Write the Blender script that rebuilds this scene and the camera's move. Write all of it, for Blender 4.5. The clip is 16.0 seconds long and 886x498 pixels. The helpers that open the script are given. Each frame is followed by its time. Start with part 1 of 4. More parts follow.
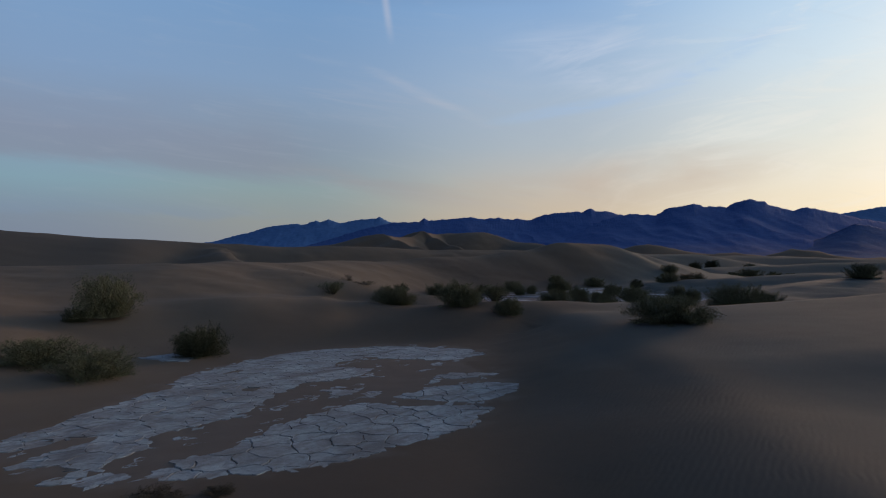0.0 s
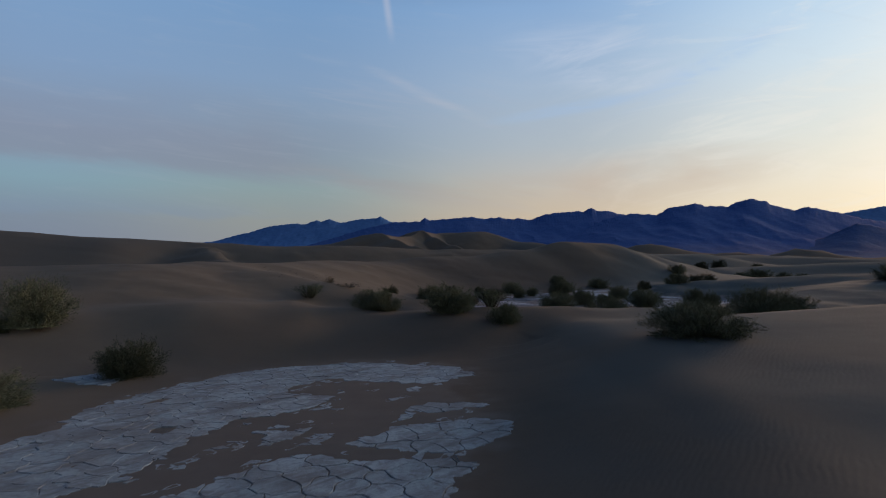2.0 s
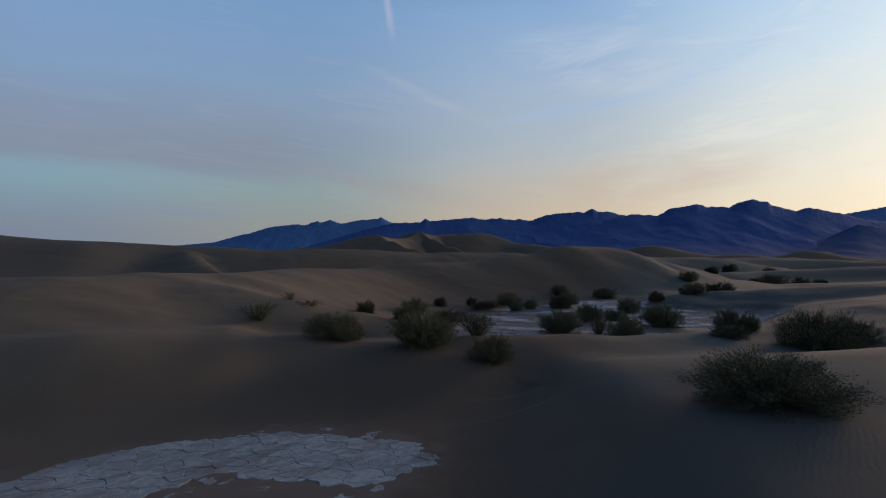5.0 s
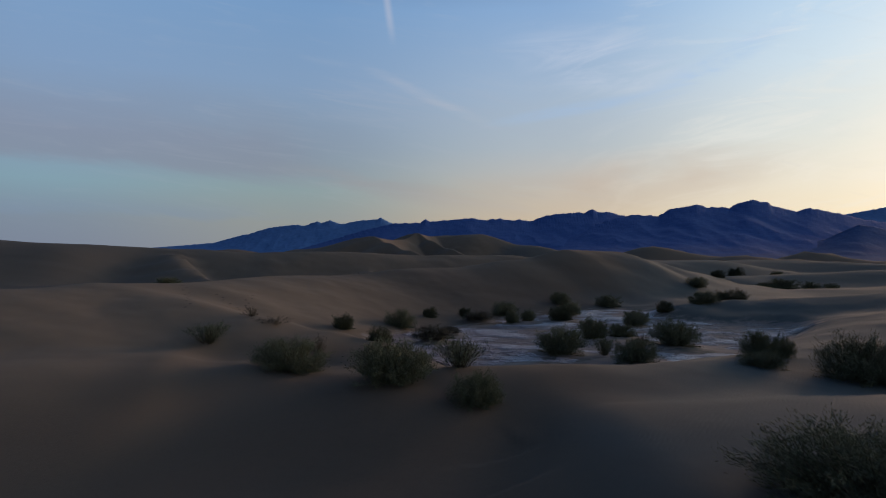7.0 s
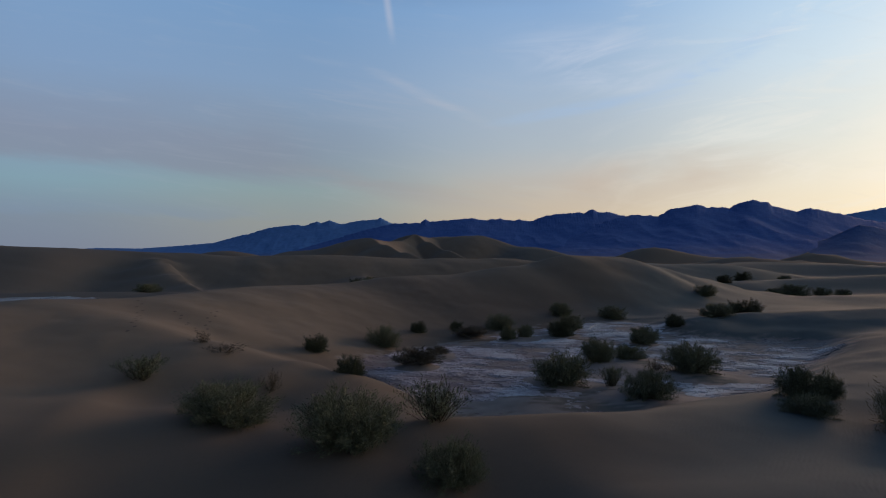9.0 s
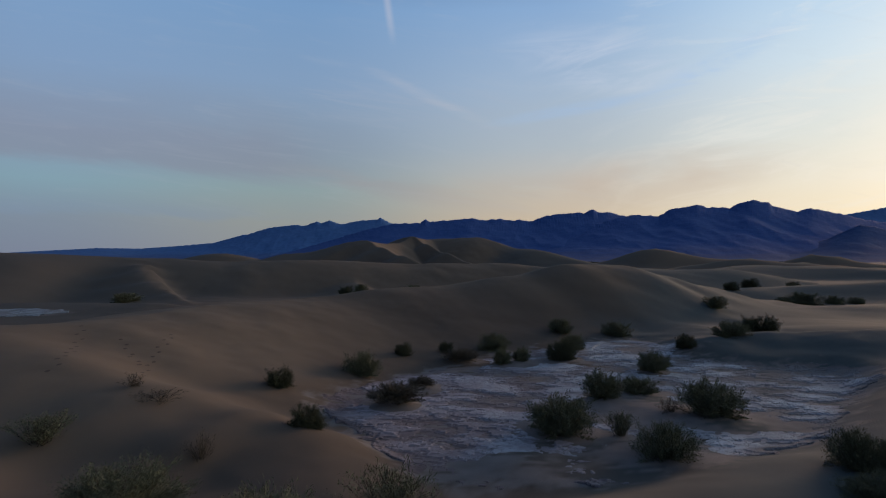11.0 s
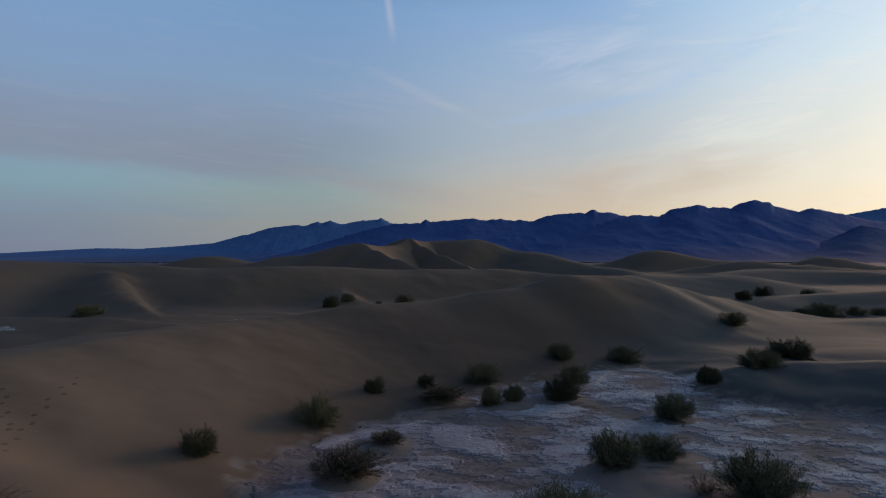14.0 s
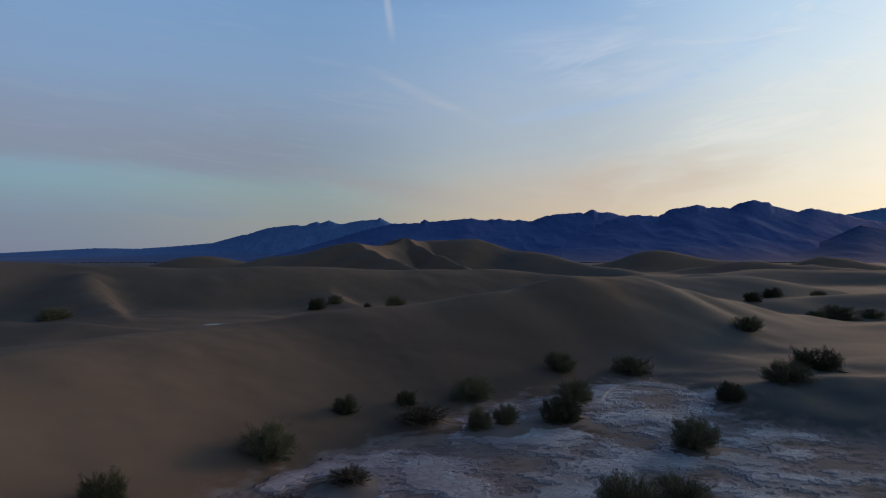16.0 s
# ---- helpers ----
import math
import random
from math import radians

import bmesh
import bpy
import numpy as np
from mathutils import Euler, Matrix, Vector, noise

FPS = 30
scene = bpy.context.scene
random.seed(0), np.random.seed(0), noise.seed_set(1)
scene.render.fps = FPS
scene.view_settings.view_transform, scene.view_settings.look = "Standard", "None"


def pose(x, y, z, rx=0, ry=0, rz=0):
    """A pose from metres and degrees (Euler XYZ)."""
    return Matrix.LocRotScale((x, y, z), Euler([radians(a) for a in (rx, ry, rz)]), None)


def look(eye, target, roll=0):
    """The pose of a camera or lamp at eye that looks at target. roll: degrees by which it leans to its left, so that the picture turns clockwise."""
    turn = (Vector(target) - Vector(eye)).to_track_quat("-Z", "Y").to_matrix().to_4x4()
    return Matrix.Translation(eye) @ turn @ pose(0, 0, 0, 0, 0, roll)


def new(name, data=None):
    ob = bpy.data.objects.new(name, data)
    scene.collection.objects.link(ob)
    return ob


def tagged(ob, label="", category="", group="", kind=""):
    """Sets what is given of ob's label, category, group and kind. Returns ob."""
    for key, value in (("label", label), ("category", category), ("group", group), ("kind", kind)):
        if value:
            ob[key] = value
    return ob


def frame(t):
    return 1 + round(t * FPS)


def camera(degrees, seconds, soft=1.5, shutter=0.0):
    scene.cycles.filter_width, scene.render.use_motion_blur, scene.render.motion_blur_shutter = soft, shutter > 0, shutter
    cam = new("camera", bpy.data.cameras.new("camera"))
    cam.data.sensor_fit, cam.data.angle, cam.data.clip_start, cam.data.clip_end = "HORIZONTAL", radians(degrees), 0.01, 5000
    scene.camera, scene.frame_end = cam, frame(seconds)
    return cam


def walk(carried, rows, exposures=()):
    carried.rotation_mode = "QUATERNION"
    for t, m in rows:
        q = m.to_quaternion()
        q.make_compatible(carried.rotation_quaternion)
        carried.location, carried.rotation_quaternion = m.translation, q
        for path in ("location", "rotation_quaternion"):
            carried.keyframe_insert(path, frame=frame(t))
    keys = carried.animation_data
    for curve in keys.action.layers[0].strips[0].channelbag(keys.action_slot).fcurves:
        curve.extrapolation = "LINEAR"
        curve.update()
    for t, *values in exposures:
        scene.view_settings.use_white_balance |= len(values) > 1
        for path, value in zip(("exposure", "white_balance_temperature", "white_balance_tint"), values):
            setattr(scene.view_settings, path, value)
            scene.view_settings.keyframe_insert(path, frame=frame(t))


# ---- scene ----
import functools

cam = camera(74.02, 16.0, soft=1.1, shutter=0.5)
PATH = [
    (0, pose(0.000, 0.000, 3.250, 91.074, 0, -0.165)),
    (0.5, pose(0.126, 0.826, 3.248, 91.074, 0, -0.165)),
    (1, pose(0.266, 1.683, 3.252, 91.045, 0, -0.138)),
    (1.5, pose(0.421, 2.572, 3.255, 91.045, 0, -0.110)),
    (2, pose(0.580, 3.491, 3.274, 91.045, 0, -0.083)),
    (2.5, pose(0.729, 4.424, 3.320, 91.074, 0, -0.083)),
    (3, pose(0.903, 5.350, 3.398, 91.074, 0, -0.055)),
    (3.5, pose(1.064, 6.277, 3.502, 91.074, 0, -0.028)),
    (4, pose(1.234, 7.200, 3.620, 91.102, 0, 0.000)),
    (6.5, pose(2.126, 11.720, 4.196, 91.129, 0, 0.000)),
    (7, pose(2.301, 12.644, 4.317, 91.157, 0, 0.000)),
    (7.5, pose(2.481, 13.546, 4.453, 91.157, 0, 0.000)),
    (8, pose(2.647, 14.425, 4.604, 91.157, 0, 0.000)),
    (8.5, pose(2.817, 15.299, 4.760, 91.157, 0, 0.000)),
    (9, pose(2.986, 16.169, 4.958, 91.157, 0, 0.000)),
    (11.5, pose(3.904, 20.552, 6.092, 91.157, 0, 0.028)),
    (12, pose(4.098, 21.432, 6.332, 91.157, 0, 0.055)),
    (12.5, pose(4.291, 22.315, 6.561, 91.157, 0, 0.083)),
    (13, pose(4.460, 23.206, 6.736, 91.157, 0, 0.083)),
    (13.5, pose(4.631, 24.111, 6.820, 91.157, 0, 0.083)),
    (14, pose(4.812, 25.028, 6.823, 91.157, 0, 0.083)),
    (14.5, pose(5.027, 25.992, 6.836, 91.157, 0, 0.083)),
    (15, pose(5.201, 26.966, 6.829, 91.157, 0, 0.055)),
    (15.5, pose(5.382, 27.948, 6.810, 91.157, 0, 0.028)),
    (16, pose(5.570, 28.960, 6.809, 91.157, 0, 0.000)),
]
walk(cam, PATH)

# ---- light: twilight sky, the sun still behind the far range ----
SUN_AZ = 46.0        # degrees to the right of +Y
SUN_EL = 2.0
scene.view_settings.exposure = 0.0


def tree(owner):
    owner.use_nodes = True
    nt = owner.node_tree
    nt.nodes.clear()
    return nt


def calc(nt, op, a, b=None, c=None, clamp=False):
    n = nt.nodes.new("ShaderNodeMath")
    n.operation, n.use_clamp = op, clamp
    for slot, v in zip(n.inputs, (a, b, c)):
        if v is None:
            continue
        if isinstance(v, (int, float)):
            slot.default_value = v
        else:
            nt.links.new(v, slot)
    return n.outputs[0]


def span(nt, v, lo, hi, smooth=True):
    n = nt.nodes.new("ShaderNodeMapRange")
    n.interpolation_type = "SMOOTHSTEP" if smooth else "LINEAR"
    nt.links.new(v, n.inputs[0])
    n.inputs[1].default_value, n.inputs[2].default_value = lo, hi
    return n.outputs[0]


def blend(nt, fac, a, b, mode="MIX"):
    n = nt.nodes.new("ShaderNodeMix")
    n.data_type, n.blend_type = "RGBA", mode
    for slot, v in ((n.inputs[0], fac), (n.inputs[6], a), (n.inputs[7], b)):
        if isinstance(v, (int, float)):
            slot.default_value = v
        elif isinstance(v, tuple):
            slot.default_value = (*v, 1)
        else:
            nt.links.new(v, slot)
    return n.outputs[2]


def ramp(nt, v, stops, ease="EASE"):
    n = nt.nodes.new("ShaderNodeValToRGB")
    n.color_ramp.interpolation = ease
    el = n.color_ramp.elements
    while len(el) < len(stops):
        el.new(0.5)
    for e, (p, c) in zip(el, stops):
        e.position, e.color = p, (*c, 1)
    nt.links.new(v, n.inputs[0])
    return n.outputs[0]


def cloud(nt, vec, scale, detail, rough, stretch, shift=(0, 0, 0), warp=0.0):
    m = nt.nodes.new("ShaderNodeMapping")
    m.inputs["Scale"].default_value, m.inputs["Location"].default_value = stretch, shift
    nt.links.new(vec, m.inputs[0])
    n = nt.nodes.new("ShaderNodeTexNoise")
    n.inputs["Scale"].default_value, n.inputs["Detail"].default_value = scale, detail
    n.inputs["Roughness"].default_value, n.inputs["Distortion"].default_value = rough, warp
    nt.links.new(m.outputs[0], n.inputs["Vector"])
    return n.outputs[0]


world = bpy.data.worlds.new("twilight")
scene.world = world
W = tree(world)
tc = W.nodes.new("ShaderNodeTexCoord")
sep = W.nodes.new("ShaderNodeSeparateXYZ")
W.links.new(tc.outputs["Generated"], sep.inputs[0])
sx, sy, sz = sep.outputs
elev = calc(W, "ARCSINE", sz)                        # radians
azim = calc(W, "ARCTAN2", sx, sy)                    # 0 along +Y, right positive
flat = W.nodes.new("ShaderNodeCombineXYZ")
W.links.new(azim, flat.inputs[0])
W.links.new(elev, flat.inputs[1])
plane = flat.outputs[0]
up = span(W, elev, 0.0, 0.9, False)


def tint(h):
    """Linear colour of a six-digit web colour."""
    v = [int(h[k:k + 2], 16) / 255 for k in (0, 2, 4)]
    return tuple(q / 12.92 if q < 0.04 else ((q + 0.055) / 1.055) ** 2.4 for q in v)


def column(low, lower, mid, high, upper, top, zenith=(0.022, 0.070, 0.185), above=(0.066, 0.160, 0.345)):
    """Sky colours from the horizon upward on one bearing."""
    return ramp(W, up, [(0.0, tint(low)), (0.07, tint(lower)), (0.13, tint(mid)), (0.21, tint(high)), (0.32, tint(upper)), (0.45, tint(top)), (0.60, above), (1.0, zenith)], "LINEAR")


far_left = column("7a8295", "7e8c9c", "829fae", "859bb5", "809cbf", "799dc6")
left = column("8d8f93", "929795", "8b9ea2", "879bae", "829dbd", "779bc4")
right = column("cfb89c", "cbb9a0", "c2bbb0", "aeb9c2", "a1b6ce", "8aabd2")
far_right = column("fce5b8", "fae8c6", "f3ead6", "e6e8e0", "d4e4ee", "b9d6f0", (0.042, 0.105, 0.225), (0.14, 0.265, 0.44))
base = blend(W, span(W, azim, -0.64, -0.24), far_left, left)
base = blend(W, span(W, azim, -0.26, 0.22), base, right)
base = blend(W, span(W, azim, 0.16, 0.66), base, far_right)
toward = calc(W, "COSINE", calc(W, "SUBTRACT", azim, radians(50)))
# brightest over the hidden sun, past the right edge of the view
near_sun = calc(W, "MULTIPLY", span(W, calc(W, "COSINE", calc(W, "SUBTRACT", azim, radians(76))), 0.72, 1.0), span(W, elev, 0.8, 0.0))
base = blend(W, calc(W, "MULTIPLY", near_sun, 0.62), base, (1.9, 1.5, 1.05))
# the side away from the glow is dim
base = blend(W, calc(W, "MULTIPLY", span(W, toward, 0.1, -0.5), 0.85), base, blend(W, span(W, elev, 0.05, 0.5), (0.060, 0.050, 0.056), (0.022, 0.037, 0.078)))
# thin cloud sheets, drawn out by the wind; px, qz: across and up on a plane in front
depthy = calc(W, "MAXIMUM", sy, 0.05)
px, qz = calc(W, "DIVIDE", sx, depthy), calc(W, "DIVIDE", sz, depthy)
flat2 = W.nodes.new("ShaderNodeCombineXYZ")
W.links.new(px, flat2.inputs[0])
W.links.new(qz, flat2.inputs[1])
turnm = W.nodes.new("ShaderNodeVectorRotate")
turnm.inputs["Angle"].default_value = radians(9)
W.links.new(flat2.outputs[0], turnm.inputs[0])
fallen = turnm.outputs[0]
turnm = W.nodes.new("ShaderNodeVectorRotate")
turnm.inputs["Angle"].default_value = radians(-14)
W.links.new(flat2.outputs[0], turnm.inputs[0])
risen = turnm.outputs[0]
sheet = cloud(W, fallen, 4.0, 7, 0.6, (0.8, 5.0, 1), (0.35, 0.3, 0), 0.4)
wisp = cloud(W, fallen, 9.0, 8, 0.65, (0.6, 5.0, 1), (1.7, 0.2, 3), 0.8)
curl = cloud(W, risen, 5.0, 8, 0.62, (0.7, 3.6, 1), (4.1, 2.2, 1), 1.6)
wide = cloud(W, flat2.outputs[0], 2.2, 4, 0.55, (0.8, 1.6, 1), (9.1, 4.2, 1), 0.6)


def patch_of(x, y, rx, ry, turn, edge=0.25):
    """Soft oval in the sky."""
    cs, sn = math.cos(radians(turn)), math.sin(radians(turn))
    ux, uy = calc(W, "SUBTRACT", px, x), calc(W, "SUBTRACT", qz, y)
    ax = calc(W, "DIVIDE", calc(W, "ADD", calc(W, "MULTIPLY", ux, cs), calc(W, "MULTIPLY", uy, sn)), rx)
    ay = calc(W, "DIVIDE", calc(W, "SUBTRACT", calc(W, "MULTIPLY", uy, cs), calc(W, "MULTIPLY", ux, sn)), ry)
    d = calc(W, "SQRT", calc(W, "ADD", calc(W, "MULTIPLY", ax, ax), calc(W, "MULTIPLY", ay, ay)))
    return span(W, d, 1.0, edge)


def lay(mask, texture, lo, hi, amount, colour):
    global base
    f = calc(W, "MULTIPLY", calc(W, "MULTIPLY", mask, span(W, texture, lo, hi)), amount)
    base = blend(W, f, base, tint(colour))


rough_q = calc(W, "ADD", qz, calc(W, "MULTIPLY", calc(W, "SUBTRACT", sheet, 0.5), 0.06))
over = calc(W, "SUBTRACT", rough_q, calc(W, "SUBTRACT", 0.102, calc(W, "MULTIPLY", px, 0.10)))
band = calc(W, "MULTIPLY", span(W, over, -0.006, 0.022), span(W, over, 0.19, 0.03))
band = calc(W, "MULTIPLY", band, span(W, px, 0.02, -0.34))
lay(band, wide, 0.05, 0.55, 0.60, "84899b")
lay(patch_of(-0.12, 0.13, 0.24, 0.035, -9, 0.1), sheet, 0.3, 0.6, 0.5, "9c9a9d")
over = calc(W, "SUBTRACT", rough_q, calc(W, "SUBTRACT", 0.055, calc(W, "MULTIPLY", px, 0.04)))
lay(calc(W, "MULTIPLY", calc(W, "MULTIPLY", span(W, over, -0.004, 0.008), span(W, over, 0.04, 0.01)), span(W, px, 0.0, -0.5)), sheet, 0.35, 0.6, 0.35, "7d90a8")
lay(patch_of(0.37, 0.142, 0.30, 0.062, 8, 0.1), wide, 0.25, 0.6, 0.75, "c6b3a2")
lay(patch_of(0.12, 0.11, 0.26, 0.05, 0, 0.1), sheet, 0.4, 0.62, 0.4, "b7aca2")
lay(patch_of(0.29, 0.34, 0.24, 0.075, -10, 0.1), curl, 0.3, 0.65, 0.55, "c6d0e2")
lay(patch_of(0.60, 0.25, 0.30, 0.09, 20, 0.1), curl, 0.3, 0.65, 0.5, "dfe3e0")
lay(patch_of(0.24, 0.262, 0.22, 0.016, 10, 0.0), curl, 0.2, 0.55, 0.55, "9fbde2")
lay(patch_of(0.46, 0.335, 0.22, 0.03, 28, 0.0), curl, 0.3, 0.6, 0.5, "9fc0e8")
lay(patch_of(-0.05, 0.26, 0.4, 0.07, -6, 0.0), wisp, 0.35, 0.7, 0.2, "a3abbd")
lay(span(W, elev, 0.02, 0.12), wisp, 0.5, 0.8, 0.10, "b7bcc6")
lay(span(W, px, 0.1, 0.6), curl, 0.48, 0.72, 0.24, "f6efe4")
# old condensation trails, high up
away = calc(W, "ABSOLUTE", calc(W, "ADD", azim, calc(W, "ADD", 0.088, calc(W, "MULTIPLY", calc(W, "SUBTRACT", elev, 0.37), 0.16))))
trail = calc(W, "MULTIPLY", span(W, away, 0.010, 0.0), span(W, elev, 0.345, 0.40))
base = blend(W, calc(W, "MULTIPLY", trail, 0.32), base, (0.60, 0.58, 0.64))
away = calc(W, "ABSOLUTE", calc(W, "SUBTRACT", elev, calc(W, "SUBTRACT", 0.262, calc(W, "MULTIPLY", azim, 0.42))))
trail = calc(W, "MULTIPLY", span(W, away, 0.014, 0.0), calc(W, "MULTIPLY", span(W, azim, -0.16, -0.05), span(W, azim, 0.12, 0.0)))
base = blend(W, calc(W, "MULTIPLY", calc(W, "MULTIPLY", trail, span(W, wisp, 0.25, 0.6)), 0.17), base, (0.62, 0.58, 0.60))
bg = W.nodes.new("ShaderNodeBackground")
W.links.new(base, bg.inputs[0])
bg.inputs[1].default_value = 1.0
out = W.nodes.new("ShaderNodeOutputWorld")
W.links.new(bg.outputs[0], out.inputs[0])

sun_data = bpy.data.lights.new("sun", "SUN")
sun_data.energy, sun_data.angle, sun_data.color = 3.7, radians(24), (1.0, 0.64, 0.41)
sun = new("sun", sun_data)
a, e = radians(SUN_AZ), radians(SUN_EL)
sun.matrix_world = look((0, 0, 60), (-60 * math.sin(a) * math.cos(e), -60 * math.cos(a) * math.cos(e), 60 - 60 * math.sin(e)))


# ---- materials ----
def surface(name, rough=0.9):
    m = bpy.data.materials.new(name)
    nt = tree(m)
    b = nt.nodes.new("ShaderNodeBsdfPrincipled")
    o = nt.nodes.new("ShaderNodeOutputMaterial")
    nt.links.new(b.outputs[0], o.inputs[0])
    b.inputs["Roughness"].default_value = rough
    b.inputs["Specular IOR Level"].default_value = 0.2
    return m, nt, b


def place(nt):
    return nt.nodes.new("ShaderNodeNewGeometry").outputs["Position"]


def relief(nt, b, height, strength, distance):
    n = nt.nodes.new("ShaderNodeBump")
    n.inputs["Strength"].default_value, n.inputs["Distance"].default_value = strength, distance
    nt.links.new(height, n.inputs["Height"])
    nt.links.new(n.outputs[0], b.inputs["Normal"])


def sand_material():
    m, nt, b = surface("sand", 0.95)
    p = place(nt)
    broad = cloud(nt, p, 0.06, 4, 0.5, (1, 1, 1))
    fine = cloud(nt, p, 1.3, 5, 0.6, (1, 1, 1), (7, 2, 1))
    grain = cloud(nt, p, 60.0, 3, 0.7, (1, 1, 1))
    c = ramp(nt, broad, [(0.3, (0.100, 0.075, 0.058)), (0.7, (0.119, 0.089, 0.067))])
    c = blend(nt, calc(nt, "MULTIPLY", span(nt, fine, 0.35, 0.75), 0.3), c, (0.080, 0.064, 0.051))
    speck = cloud(nt, p, 7.0, 6, 0.75, (1, 1, 1), (2, 8, 3), 0.5)
    c = blend(nt, calc(nt, "MULTIPLY", span(nt, speck, 0.5, 0.72), 0.35), c, (0.072, 0.058, 0.046))
    c = blend(nt, calc(nt, "MULTIPLY", grain, 0.25), c, (0.144, 0.110, 0.081))
    # lighter tone on left, crest and far dunes: warm light and haze painted in
    glow_tone = nt.nodes.new("ShaderNodeAttribute")
    glow_tone.attribute_name = "glow_tone"
    c = blend(nt, calc(nt, "MULTIPLY", glow_tone.outputs["Fac"], 0.8), c, blend(nt, fine, (0.170, 0.132, 0.096), (0.214, 0.166, 0.119)))
    # dim blue-grey over the flats beside the lake bed: cool skylight painted in
    skylight_tone = nt.nodes.new("ShaderNodeAttribute")
    skylight_tone.attribute_name = "skylight_tone"
    c = blend(nt, calc(nt, "MULTIPLY", skylight_tone.outputs["Fac"], calc(nt, "ADD", calc(nt, "MULTIPLY", broad, 0.4), 0.7)), c, blend(nt, fine, (0.066, 0.083, 0.087), (0.088, 0.107, 0.110)))
    # clay dust where the old lake bed shows
    att = nt.nodes.new("ShaderNodeAttribute")
    att.attribute_name = "clay"
    c = blend(nt, att.outputs["Fac"], c, blend(nt, fine, (0.14, 0.118, 0.108), (0.26, 0.235, 0.225)))
    # stony floor of the wide valley, past the dunes, coloured with blue distance haze
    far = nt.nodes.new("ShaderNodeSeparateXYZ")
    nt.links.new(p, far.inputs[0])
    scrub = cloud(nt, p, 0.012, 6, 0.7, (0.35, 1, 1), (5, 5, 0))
    hazed_plain = blend(nt, span(nt, scrub, 0.4, 0.6), (0.045, 0.055, 0.10), (0.085, 0.09, 0.14))
    c = blend(nt, span(nt, far.outputs[1], 480, 900), c, hazed_plain)
    nt.links.new(c, b.inputs["Base Color"])
    # wind ripples
    w = nt.nodes.new("ShaderNodeTexWave")
    w.inputs["Scale"].default_value, w.inputs["Distortion"].default_value = 3.0, 7.0
    w.inputs["Detail"].default_value, w.inputs["Detail Scale"].default_value = 2.0, 0.5
    mp = nt.nodes.new("ShaderNodeMapping")
    mp.inputs["Rotation"].default_value = (0, 0, radians(35))
    nt.links.new(p, mp.inputs[0])
    nt.links.new(mp.outputs[0], w.inputs["Vector"])
    patch = span(nt, cloud(nt, p, 0.2, 3, 0.55, (1, 1, 1), (3, 9, 0)), 0.48, 0.68)
    h = calc(nt, "ADD", calc(nt, "MULTIPLY", w.outputs["Fac"], calc(nt, "ADD", calc(nt, "MULTIPLY", patch, 0.3), 0.05)), calc(nt, "MULTIPLY", fine, 1.2))
    h = calc(nt, "ADD", h, calc(nt, "MULTIPLY", grain, 0.2))
    relief(nt, b, h, 0.4, 0.014)
    return m


def clay_material(name, low, high, dusty, amount):
    m, nt, b = surface(name, 0.9)
    p = place(nt)
    rnd = nt.nodes.new("ShaderNodeObjectInfo").outputs["Random"]
    isl = nt.nodes.new("ShaderNodeNewGeometry").outputs["Random Per Island"]
    big = cloud(nt, p, 0.9, 5, 0.6, (1, 1, 1), (2, 5, 0))
    fine = cloud(nt, p, 9.0, 6, 0.7, (1, 1, 1), (1, 5, 2))
    c = ramp(nt, calc(nt, "FRACT", calc(nt, "ADD", rnd, isl)), [(0.0, low), (1.0, high)], "LINEAR")
    dust = calc(nt, "ADD", calc(nt, "MULTIPLY", big, 0.6), calc(nt, "MULTIPLY", cloud(nt, p, 0.22, 3, 0.5, (1, 1.6, 1), (8, 3, 0)), 0.4))
    c = blend(nt, calc(nt, "MULTIPLY", span(nt, dust, 0.44, 0.58), amount), c, dusty)
    c = blend(nt, calc(nt, "MULTIPLY", span(nt, fine, 0.48, 0.7), 0.55), c, dusty)
    along = nt.nodes.new("ShaderNodeVectorRotate")
    along.rotation_type = "Z_AXIS"
    along.inputs["Angle"].default_value = radians(-48)
    nt.links.new(p, along.inputs[0])
    smear = cloud(nt, along.outputs[0], 1.1, 7, 0.65, (0.35, 1.6, 1), (3, 6, 0), 0.6)
    c = blend(nt, calc(nt, "MULTIPLY", span(nt, smear, 0.47, 0.64), 0.75), c, dusty)
    mott = cloud(nt, p, 3.2, 7, 0.75, (1, 1, 1), (4, 4, 1), 0.8)
    c = blend(nt, calc(nt, "MULTIPLY", span(nt, mott, 0.45, 0.62), 0.55), c, dusty)
    nt.links.new(c, b.inputs["Base Color"])
    relief(nt, b, calc(nt, "ADD", fine, calc(nt, "MULTIPLY", big, 2.0)), 0.7, 0.025)
    return m


